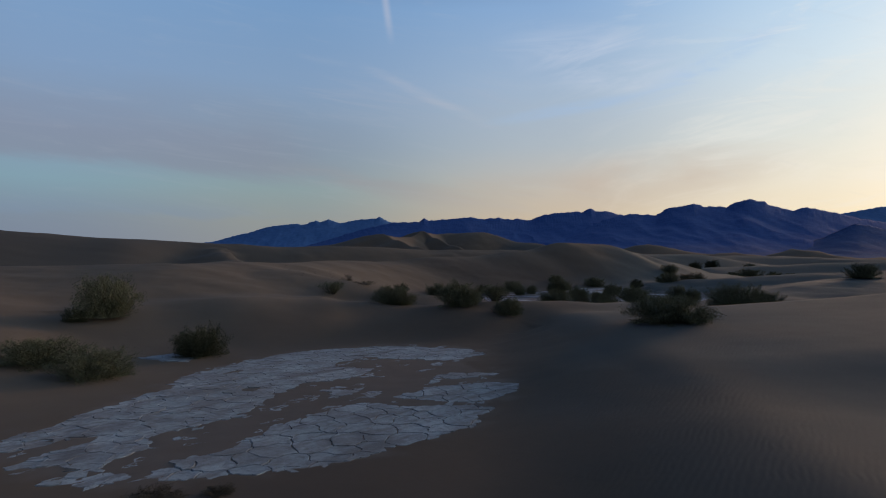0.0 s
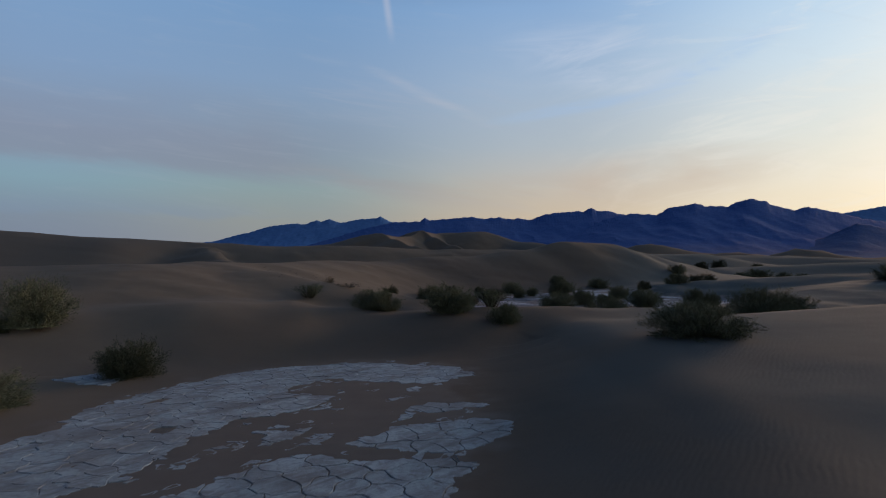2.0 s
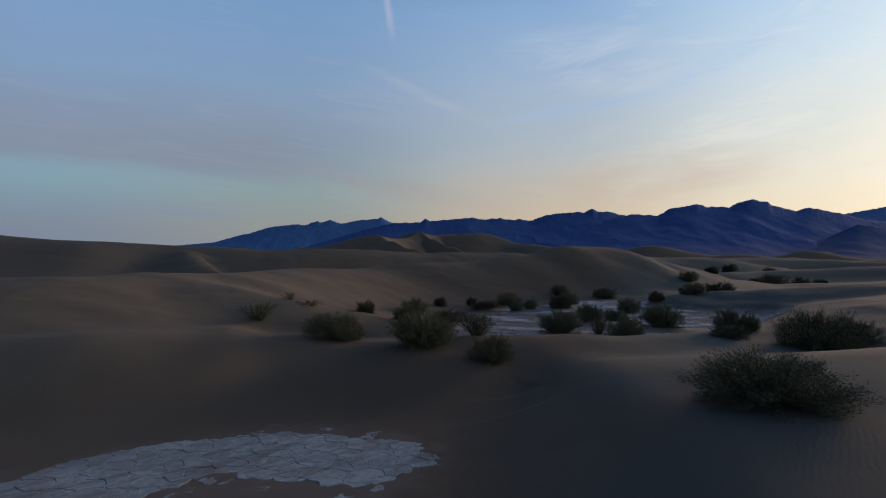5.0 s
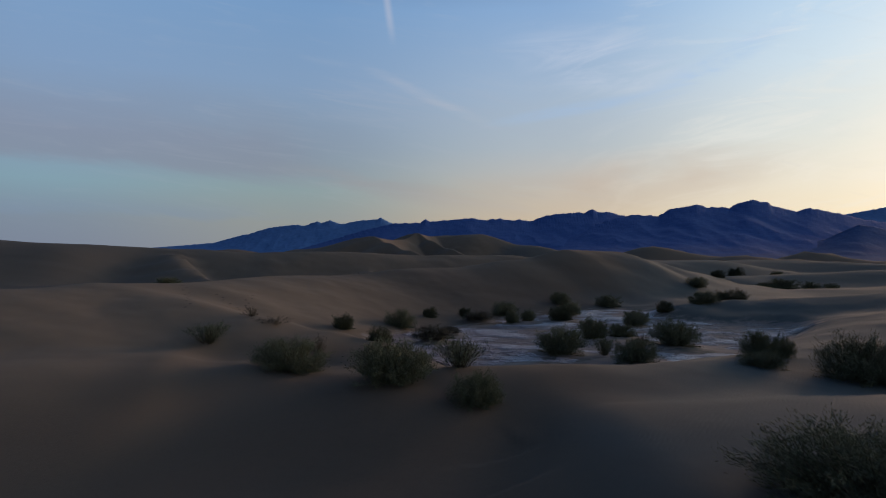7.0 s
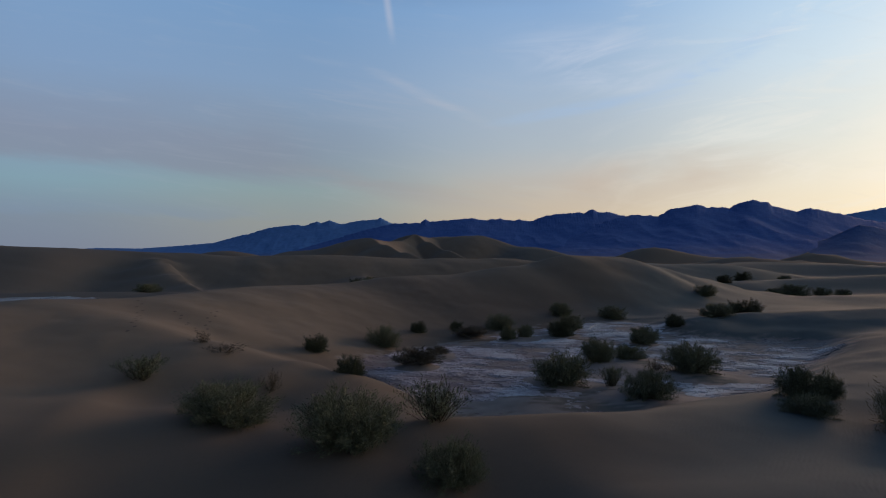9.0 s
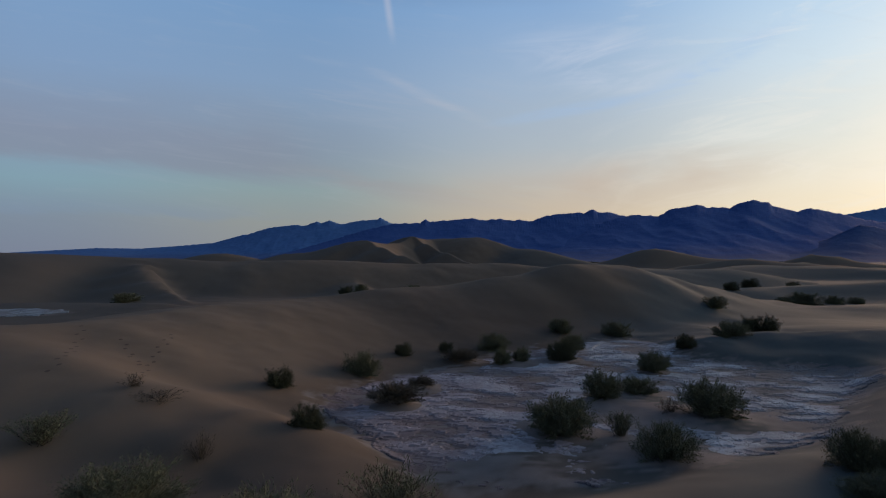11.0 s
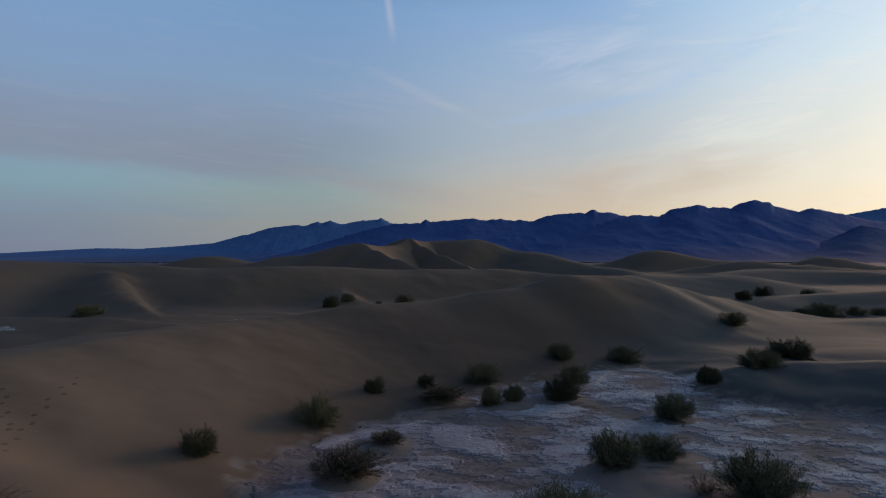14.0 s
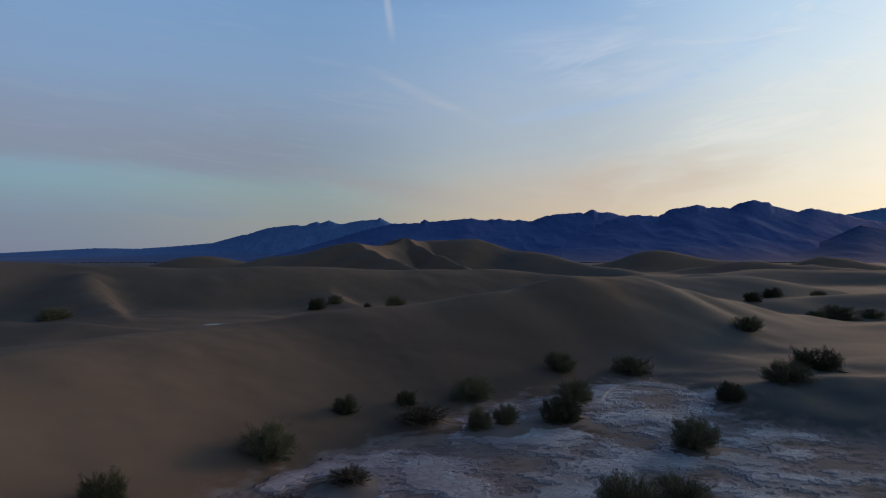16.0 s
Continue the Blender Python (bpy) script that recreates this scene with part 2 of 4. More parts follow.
def flake_material():
    """Layered crust: pale worn tops, mauve-brown lower layers, fine cracks."""
    m, nt, b = surface("flaking_clay", 0.9)
    p = place(nt)
    att = nt.nodes.new("ShaderNodeAttribute")
    att.attribute_name = "layer"
    big = cloud(nt, p, 0.5, 5, 0.6, (1, 1.4, 1), (3, 1, 0))
    fine = cloud(nt, p, 5.0, 7, 0.7, (1, 1.5, 1), (1, 5, 2))
    v = calc(nt, "ADD", calc(nt, "MULTIPLY", att.outputs["Fac"], 0.75), calc(nt, "MULTIPLY", calc(nt, "SUBTRACT", big, 0.5), 1.0))
    v = calc(nt, "ADD", v, calc(nt, "MULTIPLY", calc(nt, "SUBTRACT", fine, 0.5), 0.7), clamp=True)
    c = ramp(nt, v, [(0.0, (0.145, 0.122, 0.116)), (0.35, (0.215, 0.196, 0.198)), (0.65, (0.31, 0.305, 0.318)), (1.0, (0.49, 0.515, 0.545))], "LINEAR")
    where = nt.nodes.new("ShaderNodeSeparateXYZ")
    nt.links.new(p, where.inputs[0])
    salt = span(nt, calc(nt, "ADD", where.outputs[0], calc(nt, "MULTIPLY", calc(nt, "SUBTRACT", big, 0.5), 14.0)), 2.0, 15.0)
    c = blend(nt, 1.0, c, blend(nt, salt, (0.92, 0.84, 0.88), (0.98, 1.07, 1.12)), "MULTIPLY")
    vor = nt.nodes.new("ShaderNodeTexVoronoi")
    vor.feature = "DISTANCE_TO_EDGE"
    vor.inputs["Scale"].default_value = 2.6
    bend = nt.nodes.new("ShaderNodeVectorMath")
    bend.operation = "MULTIPLY_ADD"
    nt.links.new(fine, bend.inputs[0])
    bend.inputs[1].default_value = (0.35, 0.35, 0.0)
    nt.links.new(p, bend.inputs[2])
    nt.links.new(bend.outputs[0], vor.inputs["Vector"])
    crack = span(nt, vor.outputs["Distance"], 0.035, 0.0)
    crack = calc(nt, "MULTIPLY", crack, span(nt, big, 0.4, 0.6))
    c = blend(nt, calc(nt, "MULTIPLY", crack, 0.7), c, (0.07, 0.058, 0.052))
    nt.links.new(c, b.inputs["Base Color"])
    relief(nt, b, calc(nt, "SUBTRACT", fine, crack), 0.5, 0.02)
    return m


def leaf_material(name, dark, light):
    m, nt, b = surface(name, 0.95)
    isl = nt.nodes.new("ShaderNodeNewGeometry").outputs["Random Per Island"]
    tuft = cloud(nt, place(nt), 5.0, 3, 0.6, (1, 1, 1))
    c = blend(nt, isl, dark, light)
    c = blend(nt, calc(nt, "MULTIPLY", span(nt, tuft, 0.45, 0.7), 0.2), c, (0.082, 0.074, 0.050))
    nt.links.new(c, b.inputs["Base Color"])
    return m


def wood_material():
    m, nt, b = surface("grey_bark", 0.9)
    n = cloud(nt, place(nt), 25.0, 4, 0.6, (1, 1, 0.3))
    nt.links.new(ramp(nt, n, [(0.3, (0.05, 0.043, 0.033)), (0.7, (0.10, 0.085, 0.066))]), b.inputs["Base Color"])
    return m


def rock_material(name, dark, light, scale):
    m, nt, b = surface(name, 1.0)
    p = place(nt)
    n = cloud(nt, p, scale, 8, 0.65, (1, 1, 2.5), (0, 0, 0), 0.4)
    n2 = cloud(nt, p, scale * 3.5, 6, 0.7, (1, 1, 2), (5, 2, 1), 0.3)
    s = cloud(nt, p, scale * 0.15, 3, 0.5, (1, 1, 1))
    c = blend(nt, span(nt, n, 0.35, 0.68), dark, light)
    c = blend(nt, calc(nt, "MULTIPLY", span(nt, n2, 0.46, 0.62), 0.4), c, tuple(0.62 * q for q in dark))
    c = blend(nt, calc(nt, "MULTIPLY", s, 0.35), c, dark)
    # pale gravel fans along the foot, their colour blued by haze
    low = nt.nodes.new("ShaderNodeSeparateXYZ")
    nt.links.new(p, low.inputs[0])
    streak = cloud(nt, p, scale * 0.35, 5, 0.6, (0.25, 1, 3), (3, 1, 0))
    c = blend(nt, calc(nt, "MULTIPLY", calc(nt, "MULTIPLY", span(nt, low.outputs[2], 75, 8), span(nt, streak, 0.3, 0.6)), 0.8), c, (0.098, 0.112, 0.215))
    nt.links.new(c, b.inputs["Base Color"])
    relief(nt, b, n, 0.06, 20.0)
    return m


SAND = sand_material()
CLAY = clay_material("pale_clay", (0.325, 0.375, 0.405), (0.41, 0.465, 0.50), (0.185, 0.178, 0.178), 0.5)
FLAKE = flake_material()
LEAF = leaf_material("creosote_leaf", (0.122, 0.136, 0.086), (0.160, 0.170, 0.112))
LEAF_DENSE = leaf_material("dense_leaf", (0.058, 0.066, 0.042), (0.084, 0.092, 0.058))
STRAW = leaf_material("dry_twig", (0.080, 0.070, 0.054), (0.118, 0.100, 0.076))
BARK = wood_material()
# the blue of these ranges is air haze mixed into the rock colour
HAZED_ROCK = rock_material("hazed_range_rock", (0.034, 0.094, 0.300), (0.046, 0.118, 0.345), 0.020)
HAZED_ROCK_LOW = rock_material("hazed_foothill_rock", (0.032, 0.076, 0.215), (0.050, 0.104, 0.255), 0.022)
HAZED_ROCK_FAR = rock_material("hazed_farthest_rock", (0.080, 0.192, 0.43), (0.096, 0.216, 0.465), 0.008)


# ---- ground: one sheet of sand from here to the horizon ----
def ease(lo, hi, v):
    s = np.clip((v - lo) / (hi - lo), 0, 1)
    return s * s * (3 - 2 * s)


def waves(x, y, size, seed, octaves=3):
    """Smooth repeatable undulation, about -1 to 1."""
    rng = np.random.RandomState(seed)
    v, amp, tot = np.zeros_like(x), 1.0, 0.0
    for o in range(octaves):
        for k in range(4):
            th, ph = rng.rand() * math.pi * 2, rng.rand() * math.pi * 2
            q = 2 * math.pi / (size * (0.7 + 0.7 * rng.rand()))
            v = v + amp * np.sin(q * (x * math.cos(th) + y * math.sin(th)) + ph + 1.3 * np.sin(q * 0.6 * (y * math.cos(th) - x * math.sin(th)) + ph * 2))
        tot += amp * 2.2
        amp, size = amp * 0.5, size * 0.47
    return v / tot


def dune(z, x, y, crest, near, far, soft=0.35, sharp=0.0):
    """Raise a dune with its crest along the line, near and far: how wide its two flanks are."""
    parts = []
    for (x0, y0, h0), (x1, y1, h1), n0, n1, f0, f1 in zip(crest, crest[1:], near, near[1:], far, far[1:]):
        dx, dy = x1 - x0, y1 - y0
        s = np.clip(((x - x0) * dx + (y - y0) * dy) / (dx * dx + dy * dy), 0, 1)
        ex, ey = x - x0 - s * dx, y - y0 - s * dy
        e = s * s * (3 - 2 * s)
        parts.append((np.hypot(ex, ey) + 0.01, h0 + (h1 - h0) * e, n0 + (n1 - n0) * e, f0 + (f1 - f0) * e, dx * ey - dy * ex))
    # the nearest stretch of crest counts most; neighbours blend, so that bends leave no crease
    best = functools.reduce(np.minimum, [p[0] for p in parts])
    sum_, top, wn, wf = 0.0, 0.0, 0.0, 0.0
    side = np.zeros(x.shape)
    for d, h, n, f, turn in parts:
        w = (best / d) ** 10
        sum_, top, wn, wf = sum_ + w, top + w * h, wn + w * n, wf + w * f
        side = np.where(d == best, turn, side)
    top, wn, wf = top / sum_, wn / sum_, wf / sum_
    best = best * np.maximum(sum_, 1.0) ** -0.06
    width = np.where(side > 0, wf, wn)
    s = best / width
    bell = np.where(s < 1, 0.5 + 0.5 * np.cos(np.pi * np.clip(s, 0, 1)), 0)
    ramp_ = np.clip(1 - s, 0, 1)
    ramp_ = ramp_ * ramp_ * (3 - 2 * ramp_) * 0.25 + ramp_ * 0.75
    h = top * (bell * (1 - sharp) + ramp_ * sharp)
    k = soft
    t = np.clip(0.5 + 0.5 * (h - z) / k, 0, 1)
    return np.where(s < 1.0, z * (1 - t) + h * t + k * t * (1 - t) * np.clip(h / k, 0, 1), z)


def inside(x, y, outline):
    """Metres inside (+) or outside (-) of a closed outline on the plan."""
    best, odd = np.full(np.shape(x), 1e9), np.zeros(np.shape(x), bool)
    for (x0, y0), (x1, y1) in zip(outline, outline[1:] + outline[:1]):
        dx, dy = x1 - x0, y1 - y0
        s = np.clip(((x - x0) * dx + (y - y0) * dy) / (dx * dx + dy * dy), 0, 1)
        best = np.minimum(best, np.hypot(x - x0 - s * dx, y - y0 - s * dy))
        if y0 != y1:
            odd ^= ((y0 > y) != (y1 > y)) & (x < x0 + (y - y0) / (y1 - y0) * dx)
    return np.where(odd, best, -best)


# the hollows between the dunes where the old lake bed lies bare
BED_ONE = [(2.1, 15.2), (1.3, 12.9), (0.7, 11.5), (-1.8, 9.2), (-3.7, 8.5), (-5.8, 8.2), (-8.0, 9.6), (-7.8, 12.3), (-7.4, 15.3), (-7.2, 18),
           (-5.3, 21.3), (-2.0, 23.0), (1.0, 22.3), (1.7, 20.2), (0.9, 18.2), (1.7, 17.2)]
# its crust: the long worn sheet, the cracked field, and small leftovers beside them
SHEET = [(-7.9, 10.4), (-7.65, 12.3), (-7.35, 13.4), (-6.9, 14.8), (-7.2, 16.4), (-6.75, 17.9), (-6.3, 19.0), (-5.1, 21.1), (-3.4, 21.9), (-2.1, 22.3), (0.5, 21.8), (1.1, 21.5), (1.58, 20.2), (0.35, 19.1),
         (-0.75, 19.2), (-2.5, 19.7), (-3.5, 18.3), (-1.83, 17.6), (-2.5, 16.35), (-3.65, 15.6), (-3.95, 14.3), (-4.16, 12.4), (-5.03, 11.2)]
SHEET_END = [(-7.8, 10.6), (-5.2, 11.4), (-5.08, 10.0), (-5.56, 9.1), (-6.1, 9.3), (-6.74, 9.2), (-6.7, 9.7), (-7.86, 10.0)]
FIELD = [(-4.54, 8.75), (-4.35, 9.5), (-3.7, 10.2), (-3.32, 11.55), (-2.47, 12.85), (-1.82, 13.5), (-1.0, 13.2), (0.62, 13.3), (1.13, 13.0), (0.71, 11.55), (-0.79, 10.15), (-1.8, 9.3), (-2.85, 9.0), (-3.7, 8.8)]
TIP = [(-1.2, 14.0), (-0.43, 15.0), (1.2, 15.75), (2.0, 15.3), (1.83, 14.3), (0.76, 13.45), (-0.4, 13.75)]
SLIVER = [(-0.25, 16.35), (0.26, 17.05), (1.4, 17.2), (1.65, 16.8), (0.5, 16.15)]
TONGUE = [(-5.8, 8.6), (-5.2, 9.0), (-4.66, 9.05), (-4.8, 8.55), (-5.3, 8.4)]
CRUMB = [(-3.0, 14.8), (-2.0, 14.95), (-2.1, 14.2), (-2.56, 14.0)]
BED_FIVE = [(-9.3, 18.9), (-9.6, 20.5), (-8.9, 20.7), (-8.5, 19.3)]
# sandy hollows in the sheet: place, half sizes along and across the bed
BARE_SPOTS = [(-6.7, 10.3, 0.75, 0.28), (-5.3, 12.9, 0.7, 0.3), (-5.9, 17.3, 0.9, 0.28), (-3.9, 16.9, 0.8, 0.2), (-4.7, 14.9, 0.6, 0.2), (-2.2, 21.2, 0.8, 0.16)]
BED_TWO = [(-1.5, 43.8), (0.5, 48.5), (3.1, 51), (7, 56), (13, 60), (17.3, 61.5), (18.7, 58), (18.7, 53), (20.8, 51.2), (24.2, 51), (24.8, 48.2), (23.0, 45.6), (19.5, 42.3), (16, 38.5), (10, 35.4),
           (4.5, 34.8), (2.3, 36.5), (0.7, 39.5)]
BED_THREE = [(-54, 69), (-33, 71), (-30, 73), (-34, 74.5), (-54, 74)]
BED_FOUR = [(-16.0, 80.9), (-12.4, 81.3), (-12.0, 82.9), (-15.4, 82.9)]
BED_FIVE = [(-10.0, 19.4), (-8.2, 19.0), (-8.0, 20.3), (-9.4, 20.6)]


def any_of(x, y, outlines):
    return functools.reduce(np.maximum, [inside(x, y, o) for o in outlines])


def bed_rag(x, y):
    rag = 0.16 * waves(x, y, 1.3, 11) + 0.11 * waves(x, y, 0.45, 12) + 0.07 * waves(x, y, 0.2, 20)
    for hx, hy, along, across in BARE_SPOTS:
        u, v = (x - hx) * 0.6 + (y - hy) * 0.8, (x - hx) * 0.8 - (y - hy) * 0.6
        rag = rag - 1.2 * np.exp(-((u / along) ** 2 + (v / across) ** 2) * 1.6)
    return rag


def sheet_clay(x, y):
    return any_of(x, y, [SHEET, SHEET_END, TONGUE, BED_FIVE]) + bed_rag(x, y)


def field_clay(x, y):
    return any_of(x, y, [FIELD, TIP, SLIVER, CRUMB]) + 0.8 * bed_rag(x, y)


def bare_clay(x, y):
    """How far each spot lies inside bare clay, in metres, ragged at its rim and broken by sand drifts."""
    rag = 0.35 * waves(x, y, 2.6, 11) + 0.2 * waves(x, y, 0.8, 12)
    one = np.maximum(sheet_clay(x, y), field_clay(x, y))
    spread = waves(x, y * 1.7, 5.0, 14) * 1.0 + waves(x, y * 2.2, 1.5, 15) * 0.55
    two = np.minimum(inside(x, y, BED_TWO) + rag * 2, (spread + 0.52 - 0.55 * ease(15, 20, x) - 0.4 * ease(41, 36, y)) * 1.2)
    rest = np.maximum(inside(x, y, BED_THREE), inside(x, y, BED_FOUR)) + rag * 0.8
    return one, two, rest


DUNES = [
    # crest points (x, y, height), flank widths toward and away from the walk's start
    ([(-110, 26, 4.0), (-60, 33, 3.3), (-29, 37, 2.85), (-19, 39, 3.0), (-13, 47, 2.95), (-10, 56, 3.15), (-6, 64, 3.1), (2, 70, 3.75), (10, 74.5, 4.5), (16, 77.5, 5.4), (22, 80.5, 5.3), (27, 84, 4.4),
      (33, 88, 3.1), (42, 91, 1.3)],
     [26, 25, 22, 20, 15, 13, 13.5, 14.5, 14, 15, 15, 14, 13, 10], [16, 18, 20, 22, 22, 20, 18, 18, 18, 18, 18, 16, 14, 10], 0.45),
    ([(-18, 45, 3.0), (-11, 41, 2.45), (-6, 38.3, 1.85), (-2.6, 37.0, 1.4), (-0.6, 36.4, 1.05), (0.4, 34.5, 0.85), (1.6, 31.5, 0.9)], [9, 11, 11, 9, 8, 7, 7], [11, 8, 6, 5, 4, 3.6, 3.6], 0.0),
    ([(-13.5, 26.5, 1.2), (-10, 29, 1.55), (-6.5, 30.3, 1.35), (-4.5, 30.8, 1.1), (-2.2, 30.2, 0.9), (1.0, 29.4, 1.0), (2.7, 30.3, 1.12), (5.0, 30.5, 1.12), (9, 31.6, 0.95), (14, 34.0, 0.78), (20, 35, 1.05), (31, 43, 1.9), (46, 48, 3.0), (90, 50, 5)],
     [7, 9, 9, 8, 7, 6.5, 5.5, 6, 8, 9, 10, 14, 16, 20], [9, 10, 9, 7, 5, 4, 3.5, 3.5, 4, 5, 10, 15, 15, 16], 0.0),
    ([(10, 22.5, 0.95), (14, 25, 1.1), (20, 26.5, 1.5), (36, 30, 3.0), (70, 34, 4)], [5, 6, 8, 10, 12], [4, 5, 6, 8, 10], 0.0),
    ([(18, 55.5, 0.8), (21, 56.5, 1.1), (24.5, 56.5, 1.5), (28, 55.5, 1.8), (34, 54.5, 2.05), (50, 54, 2.3), (90, 60, 3.2)], [6, 8, 9, 10, 11, 13, 16], [5, 6, 7, 8, 9, 10, 12], 0.35),
    ([(27, 72.5, 1.3), (40, 82, 0.9), (56, 86, 1.0), (76, 87, 1.8), (110, 84, 3.8)], [8, 9, 9, 10, 14], [8, 9, 9, 10, 14], 0.3),
    ([(38, 100, 1.6), (52, 108, 2.0), (75, 112, 2.7), (120, 110, 4.5)], [8, 10, 12, 15], [8, 10, 12, 15], 0.3),
    ([(16, 100, 4.0), (34, 115, 4.7), (52, 123, 4.4), (68, 126, 2.6)], [13, 15, 14, 10], [14, 16, 14, 10], 0.3),
    # the far hollow: its long back wall, the sharp arm that closes it and a low spur inside
    ([(-150, 80, 9.5), (-100, 88, 9.2), (-74, 95, 8.3), (-56, 101, 6.9), (-42, 108, 6.3), (-28, 113, 5.8), (-15, 119, 5.9), (0, 124, 5.3), (14, 127, 5.4), (26, 126, 4.4)], [36, 36, 34, 31, 17, 17, 19, 20, 18, 14], [30, 30, 26, 20, 18, 18, 18, 18, 16, 12], 0.3),
    ([(-110, 86, 7.2), (-80, 92, 7.0), (-58, 99, 6.5), (-41, 107.5, 6.2), (-38.3, 103.5, 5.6), (-36, 99.5, 4.6), (-32.7, 95, 3.3), (-28.6, 90, 1.9), (-25, 86, 1.1)], [34, 33, 31, 26, 23, 20, 17, 13, 9], [10, 10, 9, 6, 4.5, 4, 3.6, 3, 2.6], 0.9),
    ([(-11, 114, 3.6), (-9.5, 108, 2.5), (-6.5, 102, 1.7), (-2.5, 97, 1.2)], [12, 12, 10, 8], [7, 6, 5, 4], 0.5),
    ([(-48, 80, 1.3), (-34, 79, 1.7), (-25, 77.5, 1.7), (-19, 77, 1.1)], [14, 14, 13, 10], [6, 6, 5, 4], 0.5),
    ([(70, 172, 3.6), (90, 185, 4.6), (108, 184, 4.4), (132, 172, 3.4)], [20, 24, 22, 18], [24, 26, 24, 20], 0.4),
    ([(118, 292, 4.0), (142, 288, 7.2), (156, 280, 5.6), (176, 258, 3.6)], [20, 26, 24, 20], [20, 22, 20, 20], 0.8),
    ([(160, 308, 3.5), (182, 300, 9.4), (204, 288, 4.6), (250, 262, 3.6)], [18, 26, 22, 22], [18, 26, 20, 22], 0.85),
    ([(98, 384, 5), (127, 366, 13.2), (160, 352, 7), (200, 335, 3.6)], [26, 38, 34, 28], [26, 36, 34, 26], 0.6),
    ([(-95, 222, 5), (-71, 218, 8.4), (-50, 212, 5.5)], [24, 30, 24], [24, 30, 24], 0.2),
    ([(-64, 212, 4.5), (-45, 208, 8.2), (-20.4, 203, 12.2), (-14.5, 192, 9.9), (-8, 181, 7.4), (-1, 172, 5.0)], [28, 32, 32, 22, 16, 12], [28, 30, 26, 18, 13, 10], 0.95),
    ([(-20.4, 203, 12.0), (-17, 214, 11.7), (-12.5, 224, 12.0), (-7.5, 236, 14.6), (-1.5, 246, 14.0), (4, 250, 14.4)], [22, 22, 22, 24, 26, 26], [12, 12, 12, 14, 16, 16], 0.7),
    ([(-28, 243, 9), (-7.5, 236, 14.9), (-2.5, 226, 11.9), (4, 214, 8.6), (12, 202, 5.4)], [26, 28, 20, 15, 11], [26, 26, 18, 13, 10], 0.95),
    ([(-10, 250, 13.6), (4, 250, 14.6), (16, 246, 14.9), (34, 236, 10.2), (60, 218, 4.6)], [34, 40, 40, 34, 24], [30, 36, 36, 34, 24], 0.35),
]


# sand caught by the bushes on the bare flat
HUMMOCKS = [(11.6, 42.8, 1.7, 0.16), (13.6, 41.3, 1.6, 0.2), (7.6, 40.0, 1.4, 0.16), (10.3, 37.1, 1.8, 0.2), (1.8, 43.4, 0.85, 0.34), (2.7, 46.9, 0.8, 0.22), (4.7, 53.3, 1.2, 0.34), (7.9, 52.6, 1.3, 0.16),
            (10.5, 53.2, 1.1, 0.14), (14.5, 49.8, 1.0, 0.14), (18.3, 55.0, 1.2, 0.1), (7.0, 57.0, 1.2, 0.1), (11.7, 56.4, 1.2, 0.1), (10.4, 44.2, 1.2, 0.12), (12.2, 45.1, 1.1, 0.12), (6.0, 36.6, 1.2, 0.15)]


def ground_height(x, y, drifts=True):
    x, y = np.asarray(x, float), np.asarray(y, float)
    dist = np.hypot(x, y - 20)
    edge = 0.2 + 0.11 * (np.clip(y, 4, 20) - 8)
    z = 0.8 * ease(0, 5.0, x - edge) * ease(34, 26, y) * ease(80, 30, x)
    z = z + np.clip(x - 4.5, 0, 14) * (0.075 * ease(9.5, 14, y) * ease(30, 24, y) - 0.03 * ease(11, 8, y))
    z = z + ease(60, 85, y + 0.25 * np.abs(x - 8)) * (1 - 0.75 * ease(32, 44, x) * ease(108, 96, y))
    z = z + 0.5 * ease(16, 24, x) * ease(36, 46, y) * ease(75, 60, y)
    z = z + 2.2 * ease(-8.5, -26, x) * ease(4, 16, y) * ease(44, 32, y)
    tilt = 0.3 * ease(44, 58, y) * ease(5, 15, x)
    z = z + tilt * ease(70, 60, y)
    for crest, near, far, sharp in DUNES:
        z = dune(z, x, y, crest, near, far, 0.5, sharp)
    bed = np.maximum(inside(x, y, BED_ONE), inside(x, y, BED_TWO))
    level = ease(-1.2, 1.5, bed) * ease(1.3, 0.5, z)
    z = z * (1 - level) + np.minimum(z, tilt) * level
    calm = ease(1.0, -1.0, bed)
    near = ease(-16, -10, x) * ease(22, 14, x) * ease(33, 26, y)
    z = z + (0.05 * waves(x, y, 7, 5) + 0.16 * waves(x, y, 26, 6)) * (0.15 + 0.85 * calm) * (1 - 0.7 * near) * ease(700, 300, dist)
    if drifts:
        for hx, hy, hr, hh in HUMMOCKS:
            z = z + hh * np.exp(-((x - hx) ** 2 + (y - hy) ** 2) / (hr * hr))
        z = z + ease(-1.5, 0.5, bed) * ease(28, 34, y) * (0.014 * waves(x, y, 1.5, 17) + 0.005 * waves(x, y, 0.6, 18))
        z = z + ease(-1.5, 0.5, bed) * ease(34, 28, y) * 0.006 * waves(x, y, 1.5, 17)
    return z


def height(x, y):
    return float(ground_height(np.array([x]), np.array([y]))[0])


def steps(parts):
    v = []
    for a, b, n in parts:
        v += list(a + (b - a) * np.arange(n) / n)
    return np.array(v + [parts[-1][1]])


def far_steps(start, stop, n):
    return list(start * (stop / start) ** (np.arange(1, n + 1) / n))


